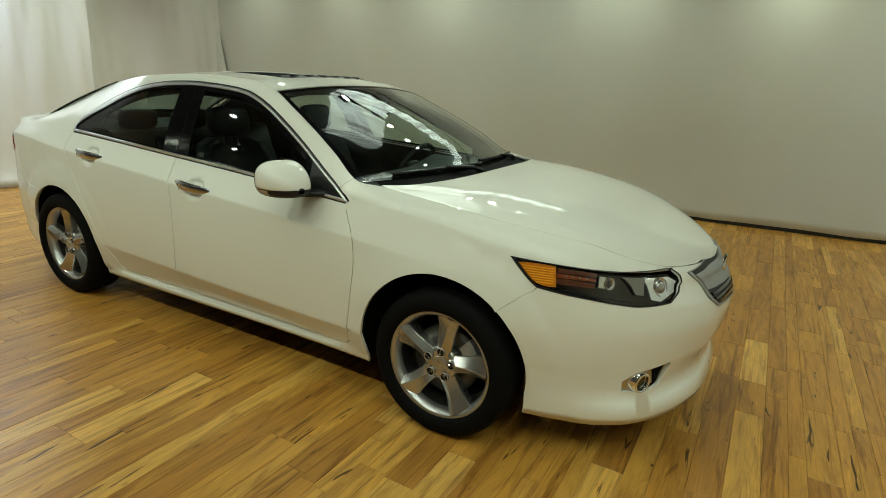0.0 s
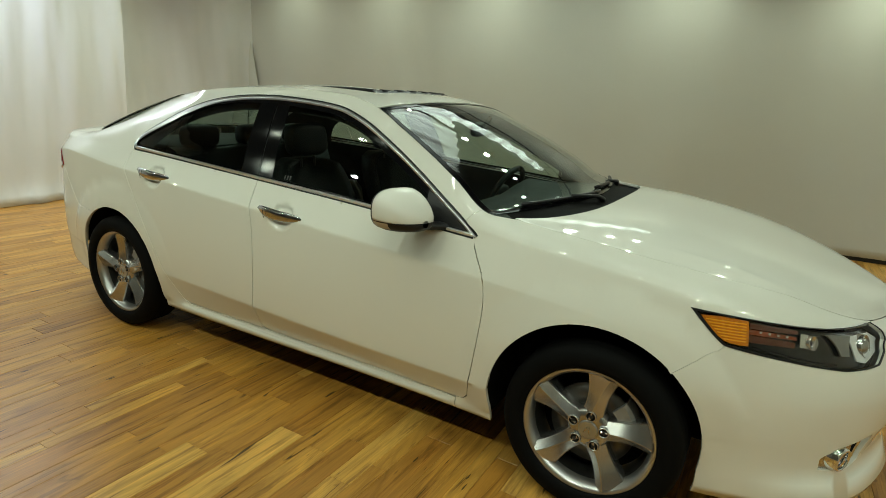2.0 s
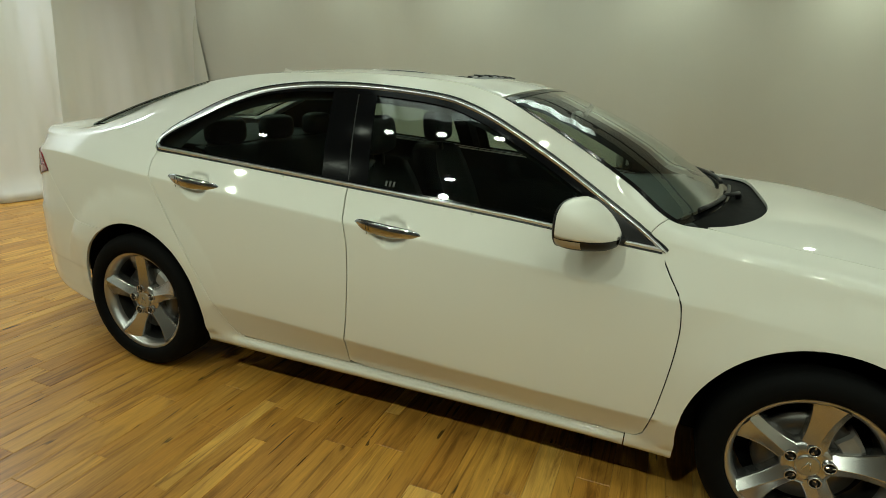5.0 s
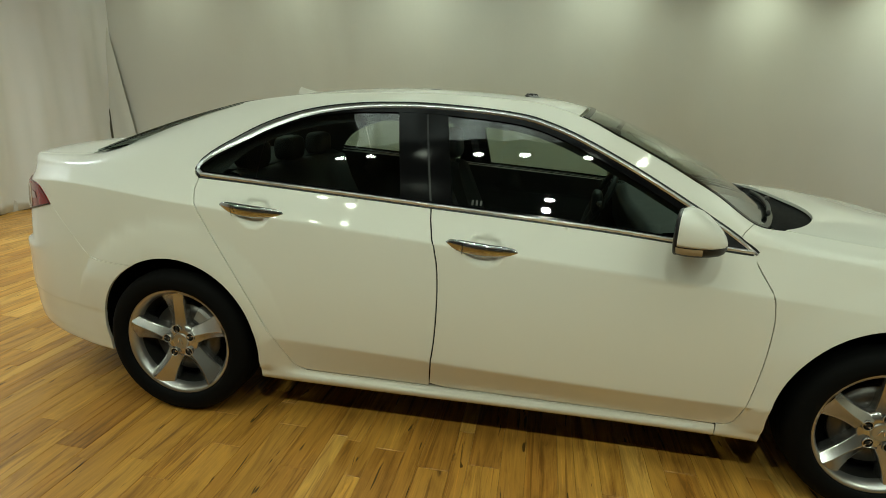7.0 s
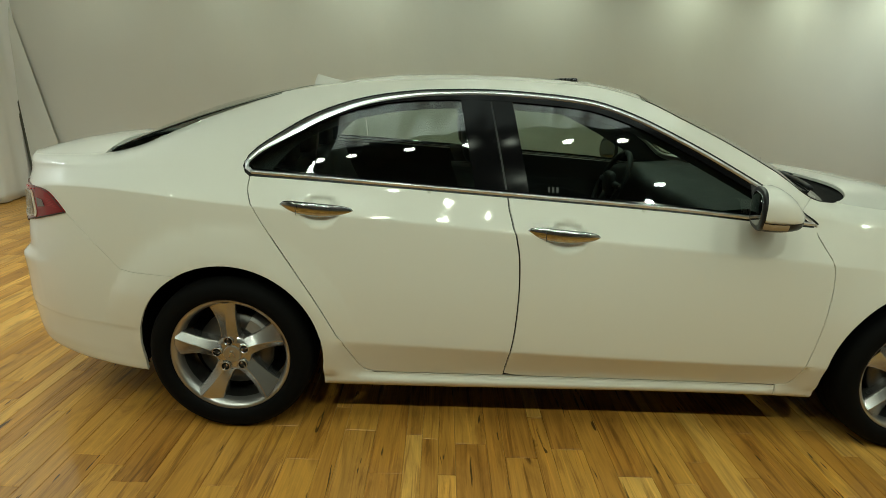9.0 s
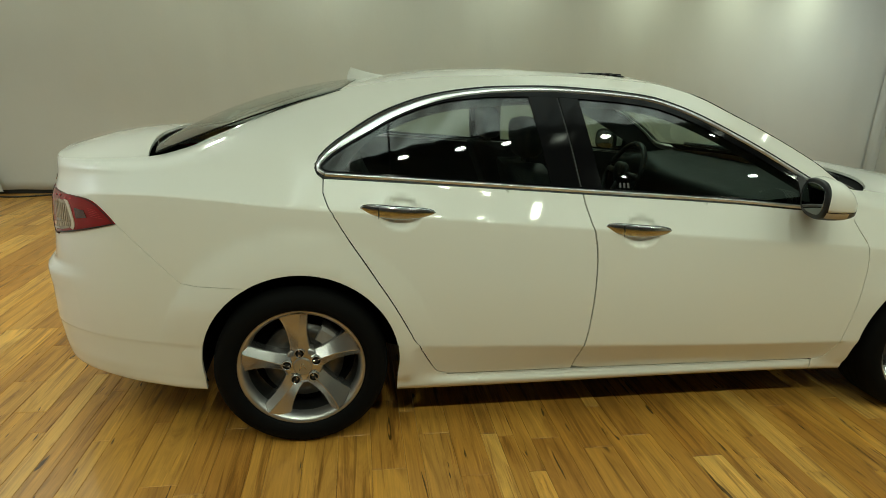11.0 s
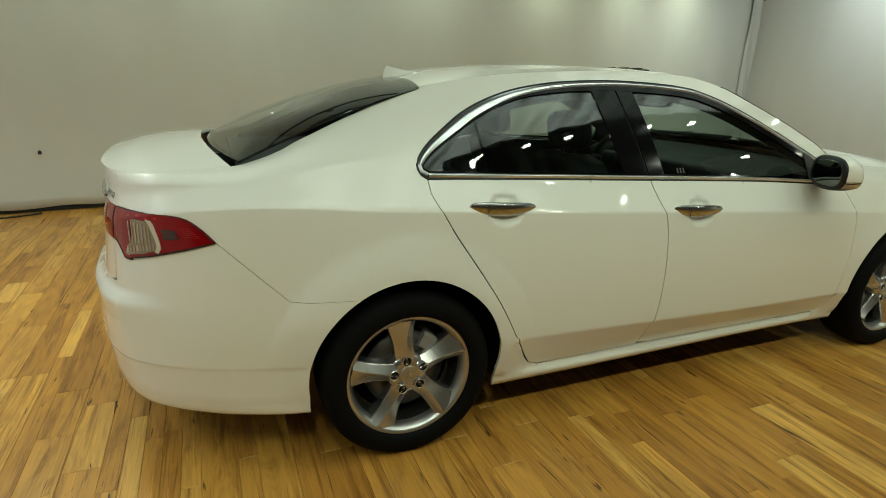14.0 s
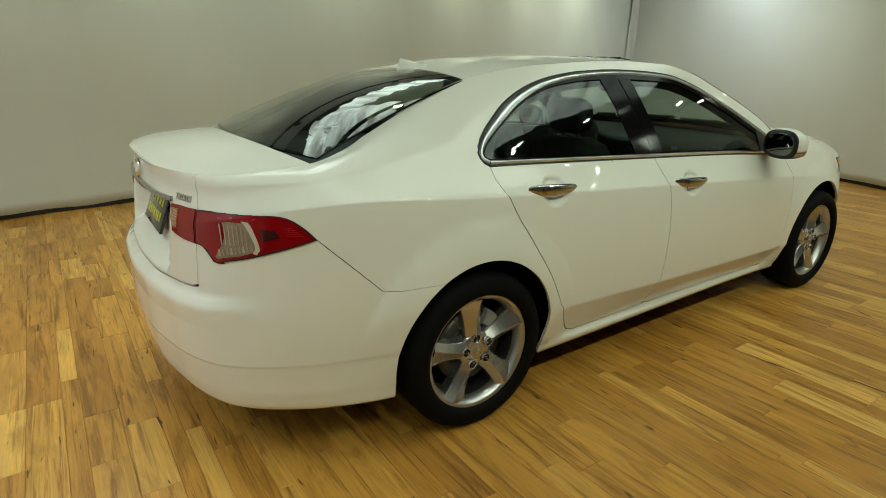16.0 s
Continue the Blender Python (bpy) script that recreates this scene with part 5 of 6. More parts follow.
def build_lamps():
    # headlamp: dark bowl, amber corner, two round reflectors, clear cover
    loop = HEAD_TOP + HEAD_SIDE + HEAD_LOW + HEAD_TIP
    cov = skin("headlamp", [np.array(loop)], body_surf, 0.03, CLEAR, car, "headlamp with clear cover and amber corner", 0.003, 0.001, 0.008)
    cov = (cov, mirrored(cov))
    lens = patch("headlamp_bowl", loop, GLOSS_BLACK, -0.030, "", 0.0, both=False, parent=cov[0])
    rim = skin("headlamp_edge", [np.array(loop), shrink(loop, 0.0075)], body_surf, 0.05, TRIM, cov[0], "", 0.003, 0.002, 0.008)
    am = line([(1.632, 0.803), (1.70, 0.807), (1.765, 0.803)], 6) + line([(1.778, 0.727), (1.722, 0.730), (1.690, 0.747)], 5) + line([(1.690, 0.747), (1.66, 0.775), (1.632, 0.803)], 4)[1:-1]
    amber = patch("amber_lens", am, AMBER, -0.008, "bright amber corner lens", 0.012, both=False, parent=cov[0])
    bits = [lens, rim, amber]
    ripple = material("amber_ripple", (0.90, 0.42, 0.025), 0.3, coat=0.2, vary=0.2, scale=60)
    for k in range(7):
        z = 0.796 - 0.009 * k
        x0 = 1.645 + 0.010 * k
        f = line([(x0, z), (1.762 + 0.001 * k, z - 0.001)], 5) + line([(1.762 + 0.001 * k, z - 0.0045), (x0 + 0.004, z - 0.0035)], 5)
        bits.append(skin("amber_rib", [np.array(f)], body_surf, 0.03, ripple, cov[0], "", 0.003, -0.006, 0.02))
    brown, rust = material("brown_reflector", (0.085, 0.020, 0.008), 0.25, coat=0.8, vary=0.3, scale=30), material("rust_reflector", (0.20, 0.045, 0.014), 0.2, coat=0.8, vary=0.3, scale=30)
    for k, (z0, z1, m) in enumerate(((0.798, 0.780, brown), (0.778, 0.762, rust), (0.760, 0.738, brown))):
        f = line([(1.772, z0), (1.84, z0 - 0.004), (1.905, z0 - 0.010)], 5) + line([(1.908, z1 - 0.004), (1.84, z1 - 0.002), (1.776, z1)], 5)
        bits.append(skin("reflector_bar", [np.array(f)], body_surf, 0.03, m, cov[0], "", 0.006, -0.014 - 0.002 * k, 0.02))
    for k in range(4):
        x = 1.800 + 0.024 * k
        f = line([(x, 0.776 - 0.002 * k), (x + 0.007, 0.7755 - 0.002 * k)], 2) + line([(x + 0.006, 0.769 - 0.002 * k), (x + 0.001, 0.7695 - 0.002 * k)], 2)
        bits.append(skin("lamp_bead", [np.array(f)], body_surf, 0.03, CHROME, cov[0], "", 0.003, -0.008, 0.01))
    for k, (y, z, rad, deep) in enumerate(((0.692, 0.752, 0.022, 0.022), (0.515, 0.728, 0.036, 0.030))):
        p, n = body_surf(np.array([at_y(y, z)]))
        p, n = Vector(p[0]), Vector(n[0])
        aim = (n + Vector((1.0, -0.3, 0.1))).normalized()
        q = Vector((0, -1, 0)).rotation_difference(aim).to_matrix()
        cup = lathe("reflector_ring", [(rad * 0.35, 0.012), (rad * 0.8, 0.004), (rad, -0.012), (rad * 1.04, -0.010), (rad * 1.04, 0.02)], SILVER, cov[0], 28)
        ball = mesh_grid("projector", superq((0, 0.0, 0), (rad * 0.78, rad * 0.5, rad * 0.78), 1, 1, None, 20, 10), SATIN if k else CLEAR, cov[0], "", close_v=True)
        for o in (cup, ball):
            o.data.transform(Matrix.Translation(p - n * deep) @ q.to_4x4())
            bits.append(o)
    for f, m, deep in ((line([(1.985, 0.776), (2.055, 0.770)], 3) + line([(2.065, 0.708), (2.04, 0.712)], 2), GREY_PLASTIC, -0.015), (line([(1.915, 0.778), (1.935, 0.776)], 2) + line([(1.940, 0.735), (1.918, 0.738)], 2), SILVER, -0.014), (line([(1.80, 0.722), (2.03, 0.690)], 6) + line([(2.03, 0.686), (1.80, 0.718)], 6), TRIM, -0.012)):
        bits.append(skin("lamp_baffle", [np.array(f)], body_surf, 0.03, m, cov[0], "", 0.006, deep, 0.02))
    f = [at_y(y, z) for y, z in ((0.575, 0.769), (0.44, 0.766), (0.418, 0.738), (0.452, 0.705), (0.54, 0.682), (0.575, 0.692))]
    bits.append(skin("reflector_bowl", [np.array(f)], body_surf, 0.03, material("frosted_reflector", (0.80, 0.81, 0.80), 0.5, metal=0.35, vary=0.25, scale=45), cov[0], "", 0.008, -0.026, 0.02))
    for o in bits:
        mirrored(o, cov[1])
    # small printed mark low on the front door's glass
    PALE = material("pale_print", (0.05, 0.052, 0.05), 0.6)
    for a, b in ((-0.158, -0.150), (-0.142, -0.134), (-0.126, -0.118)):
        patch("glass_mark", line([(a, 1.010), (b, 1.010)], 2) + line([(b, 0.992), (a, 0.992)], 2), PALE, -0.001, "", 0.0, both=False)
    # grille
    sh = [(0.0, 0.757), (0.16, 0.757), (0.358, 0.752), (0.350, 0.735), (0.285, 0.632), (0.25, 0.606), (0.0, 0.592)]
    half = [at_y(y, z) for y, z in sh]
    full = half + [p * (-1, 1) for p in half[1:-1][::-1]]
    gr = skin("grille", [np.array(full)], body_surf, 0.04, TRIM, car, "silver-grey shield grille with dark slats", 0.004, 0.002, 0.02)
    dull = material("dull_silver_paint", (0.33, 0.335, 0.33), 0.36, metal=0.35, vary=0.05, scale=40)
    skin("grille_frame", [np.array(full), shrink(full, 0.018)], body_surf, 0.05, dull, gr, "", 0.008, 0.008, 0.02)
    hp = [(0.0, 0.743), (0.16, 0.743), (0.334, 0.737), (0.297, 0.676), (0.14, 0.668), (0.0, 0.665)]
    hb = [at_y(y, z) for y, z in hp]
    skin("grille_shield", [np.array(hb + [p * (-1, 1) for p in hb[1:-1][::-1]])], body_surf, 0.04, dull, gr, "", 0.012, 0.012, 0.02)
    for z, w in ((0.655, 0.277), (0.638, 0.265), (0.621, 0.250)):
        b = [at_y(y, zz) for y, zz in ((0.0, z + 0.005), (w, z + 0.005), (w - 0.006, z - 0.005), (0.0, z - 0.005))]
        skin("grille_slat", [np.array(b + [p * (-1, 1) for p in b[1:-1][::-1]])], body_surf, 0.04, GLOSS_BLACK, gr, "", 0.01, 0.010, 0.02)
    p = Vector(body_surf(np.array([at_y(0.0, 0.715)]))[0][0])
    em = lathe("emblem", [(0.040, 0.0), (0.046, -0.012), (0.052, -0.010), (0.053, 0.0)], CHROME, gr, 32)
    em.data.transform(Matrix.Translation(p + Vector((0.006, 0, 0))) @ Matrix.Rotation(radians(90), 4, "Z"))
    # fog lamps in their recesses
    fg = [at_y(y, z) for y, z in FOG]
    rec = patch("fog_recess", fg, LINER, -0.020, "", 0.0)
    bz = [at_y(y, z) for y, z in ((0.666, 0.332), (0.669, 0.370), (0.640, 0.402), (0.585, 0.414), (0.560, 0.345), (0.60, 0.320))]
    bezel = patch("fog_bezel", bz, SATIN, -0.011, "satin silver bezel", 0.010, both=False, parent=rec[0])
    mirrored(bezel, rec[1])
    for o, sgn in zip(rec, (1, -1)):
        p, n = body_surf(np.array([at_y(0.618, 0.362)]))
        p, n = Vector(p[0]) * 1, Vector(n[0])
        if sgn < 0:
            p.y, n.y = -p.y, -n.y
        q = Vector((0, -1, 0)).rotation_difference((n + Vector((0.4, 0, 0))).normalized()).to_matrix().to_4x4()
        ring = lathe("fog_ring", [(0.031, 0.03), (0.032, -0.022), (0.0345, -0.029), (0.040, -0.026), (0.046, 0.0), (0.054, 0.04)], CHROME, o, 32, "chrome ring")
        bulb = lathe("fog_lens", [(0.0315, -0.010), (0.02, -0.015), (0.0, -0.017)], GLOSS_BLACK, o, 20)
        back = lathe("fog_bowl", [(0.031, 0.0), (0.02, 0.012), (0.0, 0.015)], GLOSS_BLACK, o, 20)
        for b in (ring, bulb, back):
            b.data.transform(Matrix.Translation(p - n * 0.018) @ q)
    # rear lamps: one on each corner, one on each side of the boot lid
    lp = LAMP_TOP + [at_y(shut(0.931) + 0.003, 0.931, False), at_y(shut(0.88) + 0.003, 0.88, False), at_y(shut(0.827) + 0.003, 0.827, False)] + LAMP_LOW[:-1]
    tail = skin("tail_lamp", [np.array(lp)], body_surf, 0.02, RED, car, "red tail lamp with a clear reversing lens", 0.012, 0.004, 0.005)
    tail = (tail, mirrored(tail))
    bits = [skin("lamp_seal", [np.array(lp), shrink(lp, 0.0028)], body_surf, 0.05, TRIM, tail[0], "", 0.003, 0.0052, 0.005)]
    lid = [at_y(y, z, False) for y, z in ((0.664, 0.906),)] + line([(-2.18, 0.909), (-2.142, 0.907)], 4) + line([(-2.128, 0.87), (-2.120, 0.835), (-2.128, 0.818)], 5) + line([(-2.16, 0.806), (-2.20, 0.797)], 4) + [at_y(y, z, False) for y, z in ((0.662, 0.792), (0.650, 0.797), (0.656, 0.815), (0.668, 0.84), (0.674, 0.868), (0.670, 0.89))]
    pale = material("pale_lens", (0.24, 0.17, 0.11), 0.12, coat=1.0, vary=0.3, scale=60)
    bits.append(skin("reversing_lens", [np.array(lid)], body_surf, 0.02, pale, tail[0], "pale amber-grey lens", 0.003, 0.0065, 0.006))
    edge = line([(-2.148, 0.913), (-2.130, 0.909), (-2.117, 0.87), (-2.109, 0.83), (-2.118, 0.812)], 9) + line([(-2.128, 0.816), (-2.120, 0.835), (-2.128, 0.87), (-2.140, 0.903)], 8)
    bits.append(skin("lens_edge", [np.array(edge)], body_surf, 0.02, material("frosted_lens", (0.55, 0.46, 0.36), 0.25, coat=1.0), tail[0], "", 0.003, 0.0075, 0.005))
    # ribs and bright facets behind the covers
    warm, ash, pink = material("rib_glass", (0.40, 0.31, 0.21), 0.1, coat=1.0), material("smoke_glass", (0.29, 0.22, 0.15), 0.1, coat=1.0), material("pink_lens", (0.50, 0.02, 0.025), 0.12, coat=1.0)
    for k in range(7):
        x = -2.198 + 0.0095 * k
        rib = line([(x, 0.902 - 0.001 * k), (x, 0.838)], 5) + line([(x + (0.0022 if k < 4 else 0.0040), 0.838), (x + (0.0022 if k < 4 else 0.0040), 0.902 - 0.001 * k)], 5)
        bits.append(skin("lens_rib", [np.array(rib)], body_surf, 0.03, warm if k < 4 else ash, tail[0], "", 0.002, 0.0085, 0.01))
    for k in range(9):
        x = -2.208 + 0.0095 * k
        z = 0.803 + 0.0022 * k
        f = line([(x, z), (x + 0.006, z + 0.001)], 2) + line([(x + 0.004, z + 0.022), (x + 0.001, z + 0.020)], 2)
        bits.append(skin("lens_facet", [np.array(f)], body_surf, 0.03, (warm, ash, ash)[k % 3], tail[0], "", 0.002, 0.0085, 0.01))
    # pink pieces painted in place of the glints along the lamp's top
    for k in range(4):
        x = -2.20 + 0.026 * k
        f = line([(x, 0.9135 + 0.0035 * (k % 2)), (x + 0.009, 0.9145 + 0.0035 * (k % 2))], 2) + line([(x + 0.008, 0.919 + 0.0035 * (k % 2)), (x + 0.002, 0.918 + 0.0035 * (k % 2))], 2)
        bits.append(skin("lens_facet", [np.array(f)], body_surf, 0.03, pink, tail[0], "", 0.002, 0.0065, 0.01))
    mk = line([(-2.104, 0.889), (-2.066, 0.886)], 3) + line([(-2.056, 0.862), (-2.100, 0.855)], 3)
    bits.append(patch("side_marker", mk, material("deep_red_lens", (0.035, 0.002, 0.003), 0.15, coat=1.0), 0.0065, "", 0.003, both=False, parent=tail[0]))
    for k in range(5):
        z, x = 0.865 + 0.0065 * k, -1.992 - 0.007 * k
        rb = line([(-2.040 - 0.002 * k, z + 0.004), (x, z)], 4) + line([(x - 0.001, z + 0.0015), (-2.040 - 0.002 * k, z + 0.0055)], 4)
        bits.append(patch("marker_rib", rb, pink, 0.0065, "", 0.002, both=False, parent=tail[0]))
    for o in bits:
        mirrored(o, tail[1])
    bl = [at_y(shut(0.931) - 0.004, 0.931, False), at_y(shut(0.88) - 0.004, 0.88, False), at_y(shut(0.827) - 0.004, 0.827, False)] + [at_y(y, z, False) for y, z in ((0.52, 0.829), (0.46, 0.836), (0.436, 0.842), (0.424, 0.88), (0.416, 0.926), (0.47, 0.930))]
    boot = skin("boot_lamp", [np.array(bl)], body_surf, 0.02, RED, car, "red lamp on the boot lid", 0.012, 0.004, 0.005)
    boot = (boot, mirrored(boot))
    fin = [at_y(y, z, False) for y, z in ((0.474, 0.918), (0.476, 0.855), (0.440, 0.858), (0.426, 0.916))]
    bits = [patch("boot_lens", fin, material("orange_lens", (0.42, 0.15, 0.06), 0.2, coat=1.0, vary=0.3, scale=60), 0.0065, "", 0.003, both=False, parent=boot[0])]
    for k in range(6):
        z = 0.862 + 0.009 * k
        f = [at_y(y, q, False) for y, q in ((0.472, z), (0.445, z + 0.002), (0.445, z + 0.0055), (0.472, z + 0.0035))]
        bits.append(skin("lens_rib", [np.array(f)], body_surf, 0.03, warm, boot[0], "", 0.002, 0.008, 0.01))
    for o in bits:
        mirrored(o, boot[1])
    # bar, plate, badge and emblem on the boot
    bb = [at_y(y, z, False) for y, z in ((0.415, 0.947), (0.415, 0.933), (0.2, 0.931), (0.0, 0.930))]
    bt = [at_y(y, z, False) for y, z in ((0.0, 0.948), (0.2, 0.948))]
    far = lambda ps: [np.array([2 * S_END - q[0], q[1]]) for q in ps]
    skin("boot_bar", [np.array(bb[:3] + [bb[3]] + far(bb[:3][::-1]) + far(bt[1:]) + [bt[0]] + bt[1:])], fold, 0.04, SATIN, car, "satin chrome bar", 0.012, 0.010, 0.02)
    bm = bmesh.new()
    box(bm, -0.006, 0.006, -0.165, 0.165, 0.0, 0.150, 0.004)
    lean = Matrix.Translation((-2.299, 0, 0.757)) @ Matrix.Rotation(radians(21), 4, "Y")
    pl = part("number_plate", bm, GLOSS_BLACK, car, "black plate with yellow-green lettering bars")
    pl.data.transform(lean)
    YEL = material("plate_yellow", (0.55, 0.55, 0.06), 0.4)
    rnd = random.Random(4)
    for z, n in ((0.105, 5), (0.050, 7)):
        for k in range(n):
            bm = bmesh.new()
            y = -0.125 + 0.25 * (k + 0.5) / n
            box(bm, -0.0075, -0.004, y - 0.013, y + 0.010, z - rnd.uniform(0.012, 0.018), z + 0.018)
            part("plate_bar", bm, YEL, pl).data.transform(lean)
    p = Vector(body_surf(np.array([[S_END - 1e-4, at_y(0.0, 0.985, False)[1]]]))[0][0])
    em = lathe("boot_emblem", [(0.024, 0.0), (0.030, -0.008), (0.036, -0.007), (0.038, 0.0)], CHROME, car, 32, "chrome ring emblem")
    em.data.transform(Matrix.Translation(p + Vector((-0.004, 0, 0.0))) @ Matrix.Rotation(radians(-90), 4, "Z") @ Matrix.Rotation(radians(-8), 4, "X"))
    for k in range(3):
        y = 0.447 + 0.030 * k
        b = [at_y(q, z, False) for q, z in ((y + 0.025, 0.966), (y + 0.025, 0.947), (y, 0.947), (y, 0.966))]
        skin("badge_bar", [np.array(b), shrink(b, 0.006)], body_surf, 0.04, SATIN, car, "", 0.003, 0.003, 0.02)


build_lamps()


def build_roof_things():
    # screen surrounds
    t = np.linspace(-1, 1, 25)

    def border(name, f, a, b, lift=0.004, mat=GLOSS_BLACK):
        o = [(u, 0.0) for u in t] + [(1.0, v) for v in np.linspace(0, 1, 12)[1:]] + [(u, 1.0) for u in t[::-1][1:]] + [(-1.0, v) for v in np.linspace(1, 0, 12)[1:-1]]
        i = [((1 - a) * u, b[0] + (1 - b[0] - b[1]) * v) for u, v in o]
        skin(name, [np.array(o), np.array(i)], f, 0.08, mat, car, "", 0.002, lift, 0.04)
    border("windscreen_border", screen, 0.030, (0.05, 0.03), 0.003, PILLAR)
    border("rear_window_border", ruled(BACK_BASE, BACK_TOP, 0.012, 0.028), 0.035, (0.02, 0.04), -0.0035, LINER)
    # black cowl between windscreen and bonnet, with two wipers
    u = np.linspace(-0.93, 0.93, 31)
    rows = []
    hood = span(HOOD_MID, 4.0)
    a = screen_at(u, 0 * u)
    b = hood(np.stack([BONNET_BACK[0] + 0.012 - BONNET_BACK[1] * np.abs(u) ** 4.2, 0.742 * u], -1))[0] - (0, 0, 0.018)
    for q in np.linspace(-0.15, 1.1, 8):
        rows.append([tuple(p + (0, 0, -0.018 * math.sin(math.pi * min(max(q, 0), 1)))) for p in a + (b - a) * q])
    mesh_grid("cowl_panel", rows, RUBBER, car, "black plastic cowl below the windscreen")
    f = screen
    for k, (u0, v0, u1, v1) in enumerate(((0.80, 0.012, 0.02, 0.050), (-0.02, 0.010, -0.80, 0.035))):
        n = 11
        uv = np.stack([np.linspace(u0, u1, n), np.linspace(v0, v1, n)], -1)
        p, nn = f(uv)
        blade = tube("wiper", [tuple(c + m * 0.018) for c, m in zip(p, nn)], 0.008, TRIM, car, "black windscreen wiper", 8)
        mesh_grid("wiper_rubber", [[tuple(c + q * o) for q, o in ((m, 0.004), (m, 0.014))] for c, m in zip(p, nn)], RUBBER, blade)
        mid = p[n // 2] + nn[n // 2] * 0.026
        root = p[1] + (0.045, 0, -0.012)
        tube("wiper_arm", [tuple(root), tuple(root + (mid - root) * 0.3 + (0.012, 0, 0.012)), tuple(mid)], [0.013, 0.010, 0.006], TRIM, blade, n=8)
    # aerial fin: a thin blade that rises to a tip at its back
    rows = []
    for i in range(15):
        q = i / 14
        h = 0.060 * (q / 0.86) ** 1.3 if q < 0.86 else 0.060 * max(0.02, 1 - ((q - 0.86) / 0.14) ** 1.5)
        w = 0.017 * math.sin(math.pi * min(0.08 + 0.92 * q, 0.94)) ** 0.6
        x = -1.000 - 0.195 * q
        z0 = float(ROOF_MID(x)) - 0.004
        rows.append([(x - h * 0.10, w * math.cos(a) * (1 - 0.80 * math.sin(a)), z0 + h * math.sin(a)) for a in np.linspace(0, math.pi, 11)])
    mesh_grid("aerial_fin", rows, PAINT, car, "white shark-fin aerial", caps=True)
    # sunroof: frame, tilted-back glass and wind deflector
    x0, x1, w = SUN
    roof_f = span(ROOF_MID, 2.6)
    r = 0.05
    ring = [(cx + r * np.cos(a + k * math.pi / 2), cy + r * np.sin(a + k * math.pi / 2)) for k, (cx, cy) in enumerate(((x1 - r, w - r), (x0 + r, w - r), (x0 + r, -w + r), (x1 - r, -w + r))) for a in np.linspace(0, math.pi / 2, 6)]
    sr = skin("sunroof_frame", [np.array(ring), shrink(ring, 0.02)], roof_f, 0.06, TRIM, car, "open sunroof with black frame", 0.03, -0.004, 0.03)
    skin("sunroof_glass", [np.array([(max(min(x, x0 + 0.20), x0 - 0.0), y * 0.95) for x, y in shrink(ring, 0.02)])[[0, 6, 7, 8, 9, 10, 11, 12, 13, 14, 15, 16, 17, 18]]], roof_f, 0.06, GLOSS_BLACK, sr, "", 0.005, -0.02, 0.03)
    rows = []
    for y in np.linspace(-w + 0.03, w - 0.03, 21):
        x = x1 - 0.015 - 0.06 * (y / w) ** 2 * 0.6
        z = float(roof_f(np.array([[x, y]]))[0][0, 2])
        rows.append([(x, y, z - 0.01), (x - 0.02, y, z + 0.006), (x - 0.032, y, z + 0.007), (x - 0.034, y, z + 0.003), (x - 0.012, y, z - 0.012)])
    mesh_grid("wind_deflector", rows, TRIM, sr)
    for y in np.linspace(-0.27, 0.27, 6):
        x = x1 - 0.045 - 0.036 * (y / w) ** 2
        z = float(roof_f(np.array([[x, y]]))[0][0, 2])
        bm = bmesh.new()
        box(bm, x - 0.014, x + 0.014, y - 0.030, y + 0.030, z - 0.002, z + 0.009, 0.003, 1)
        part("deflector_tab", bm, TRIM, sr)


build_roof_things()


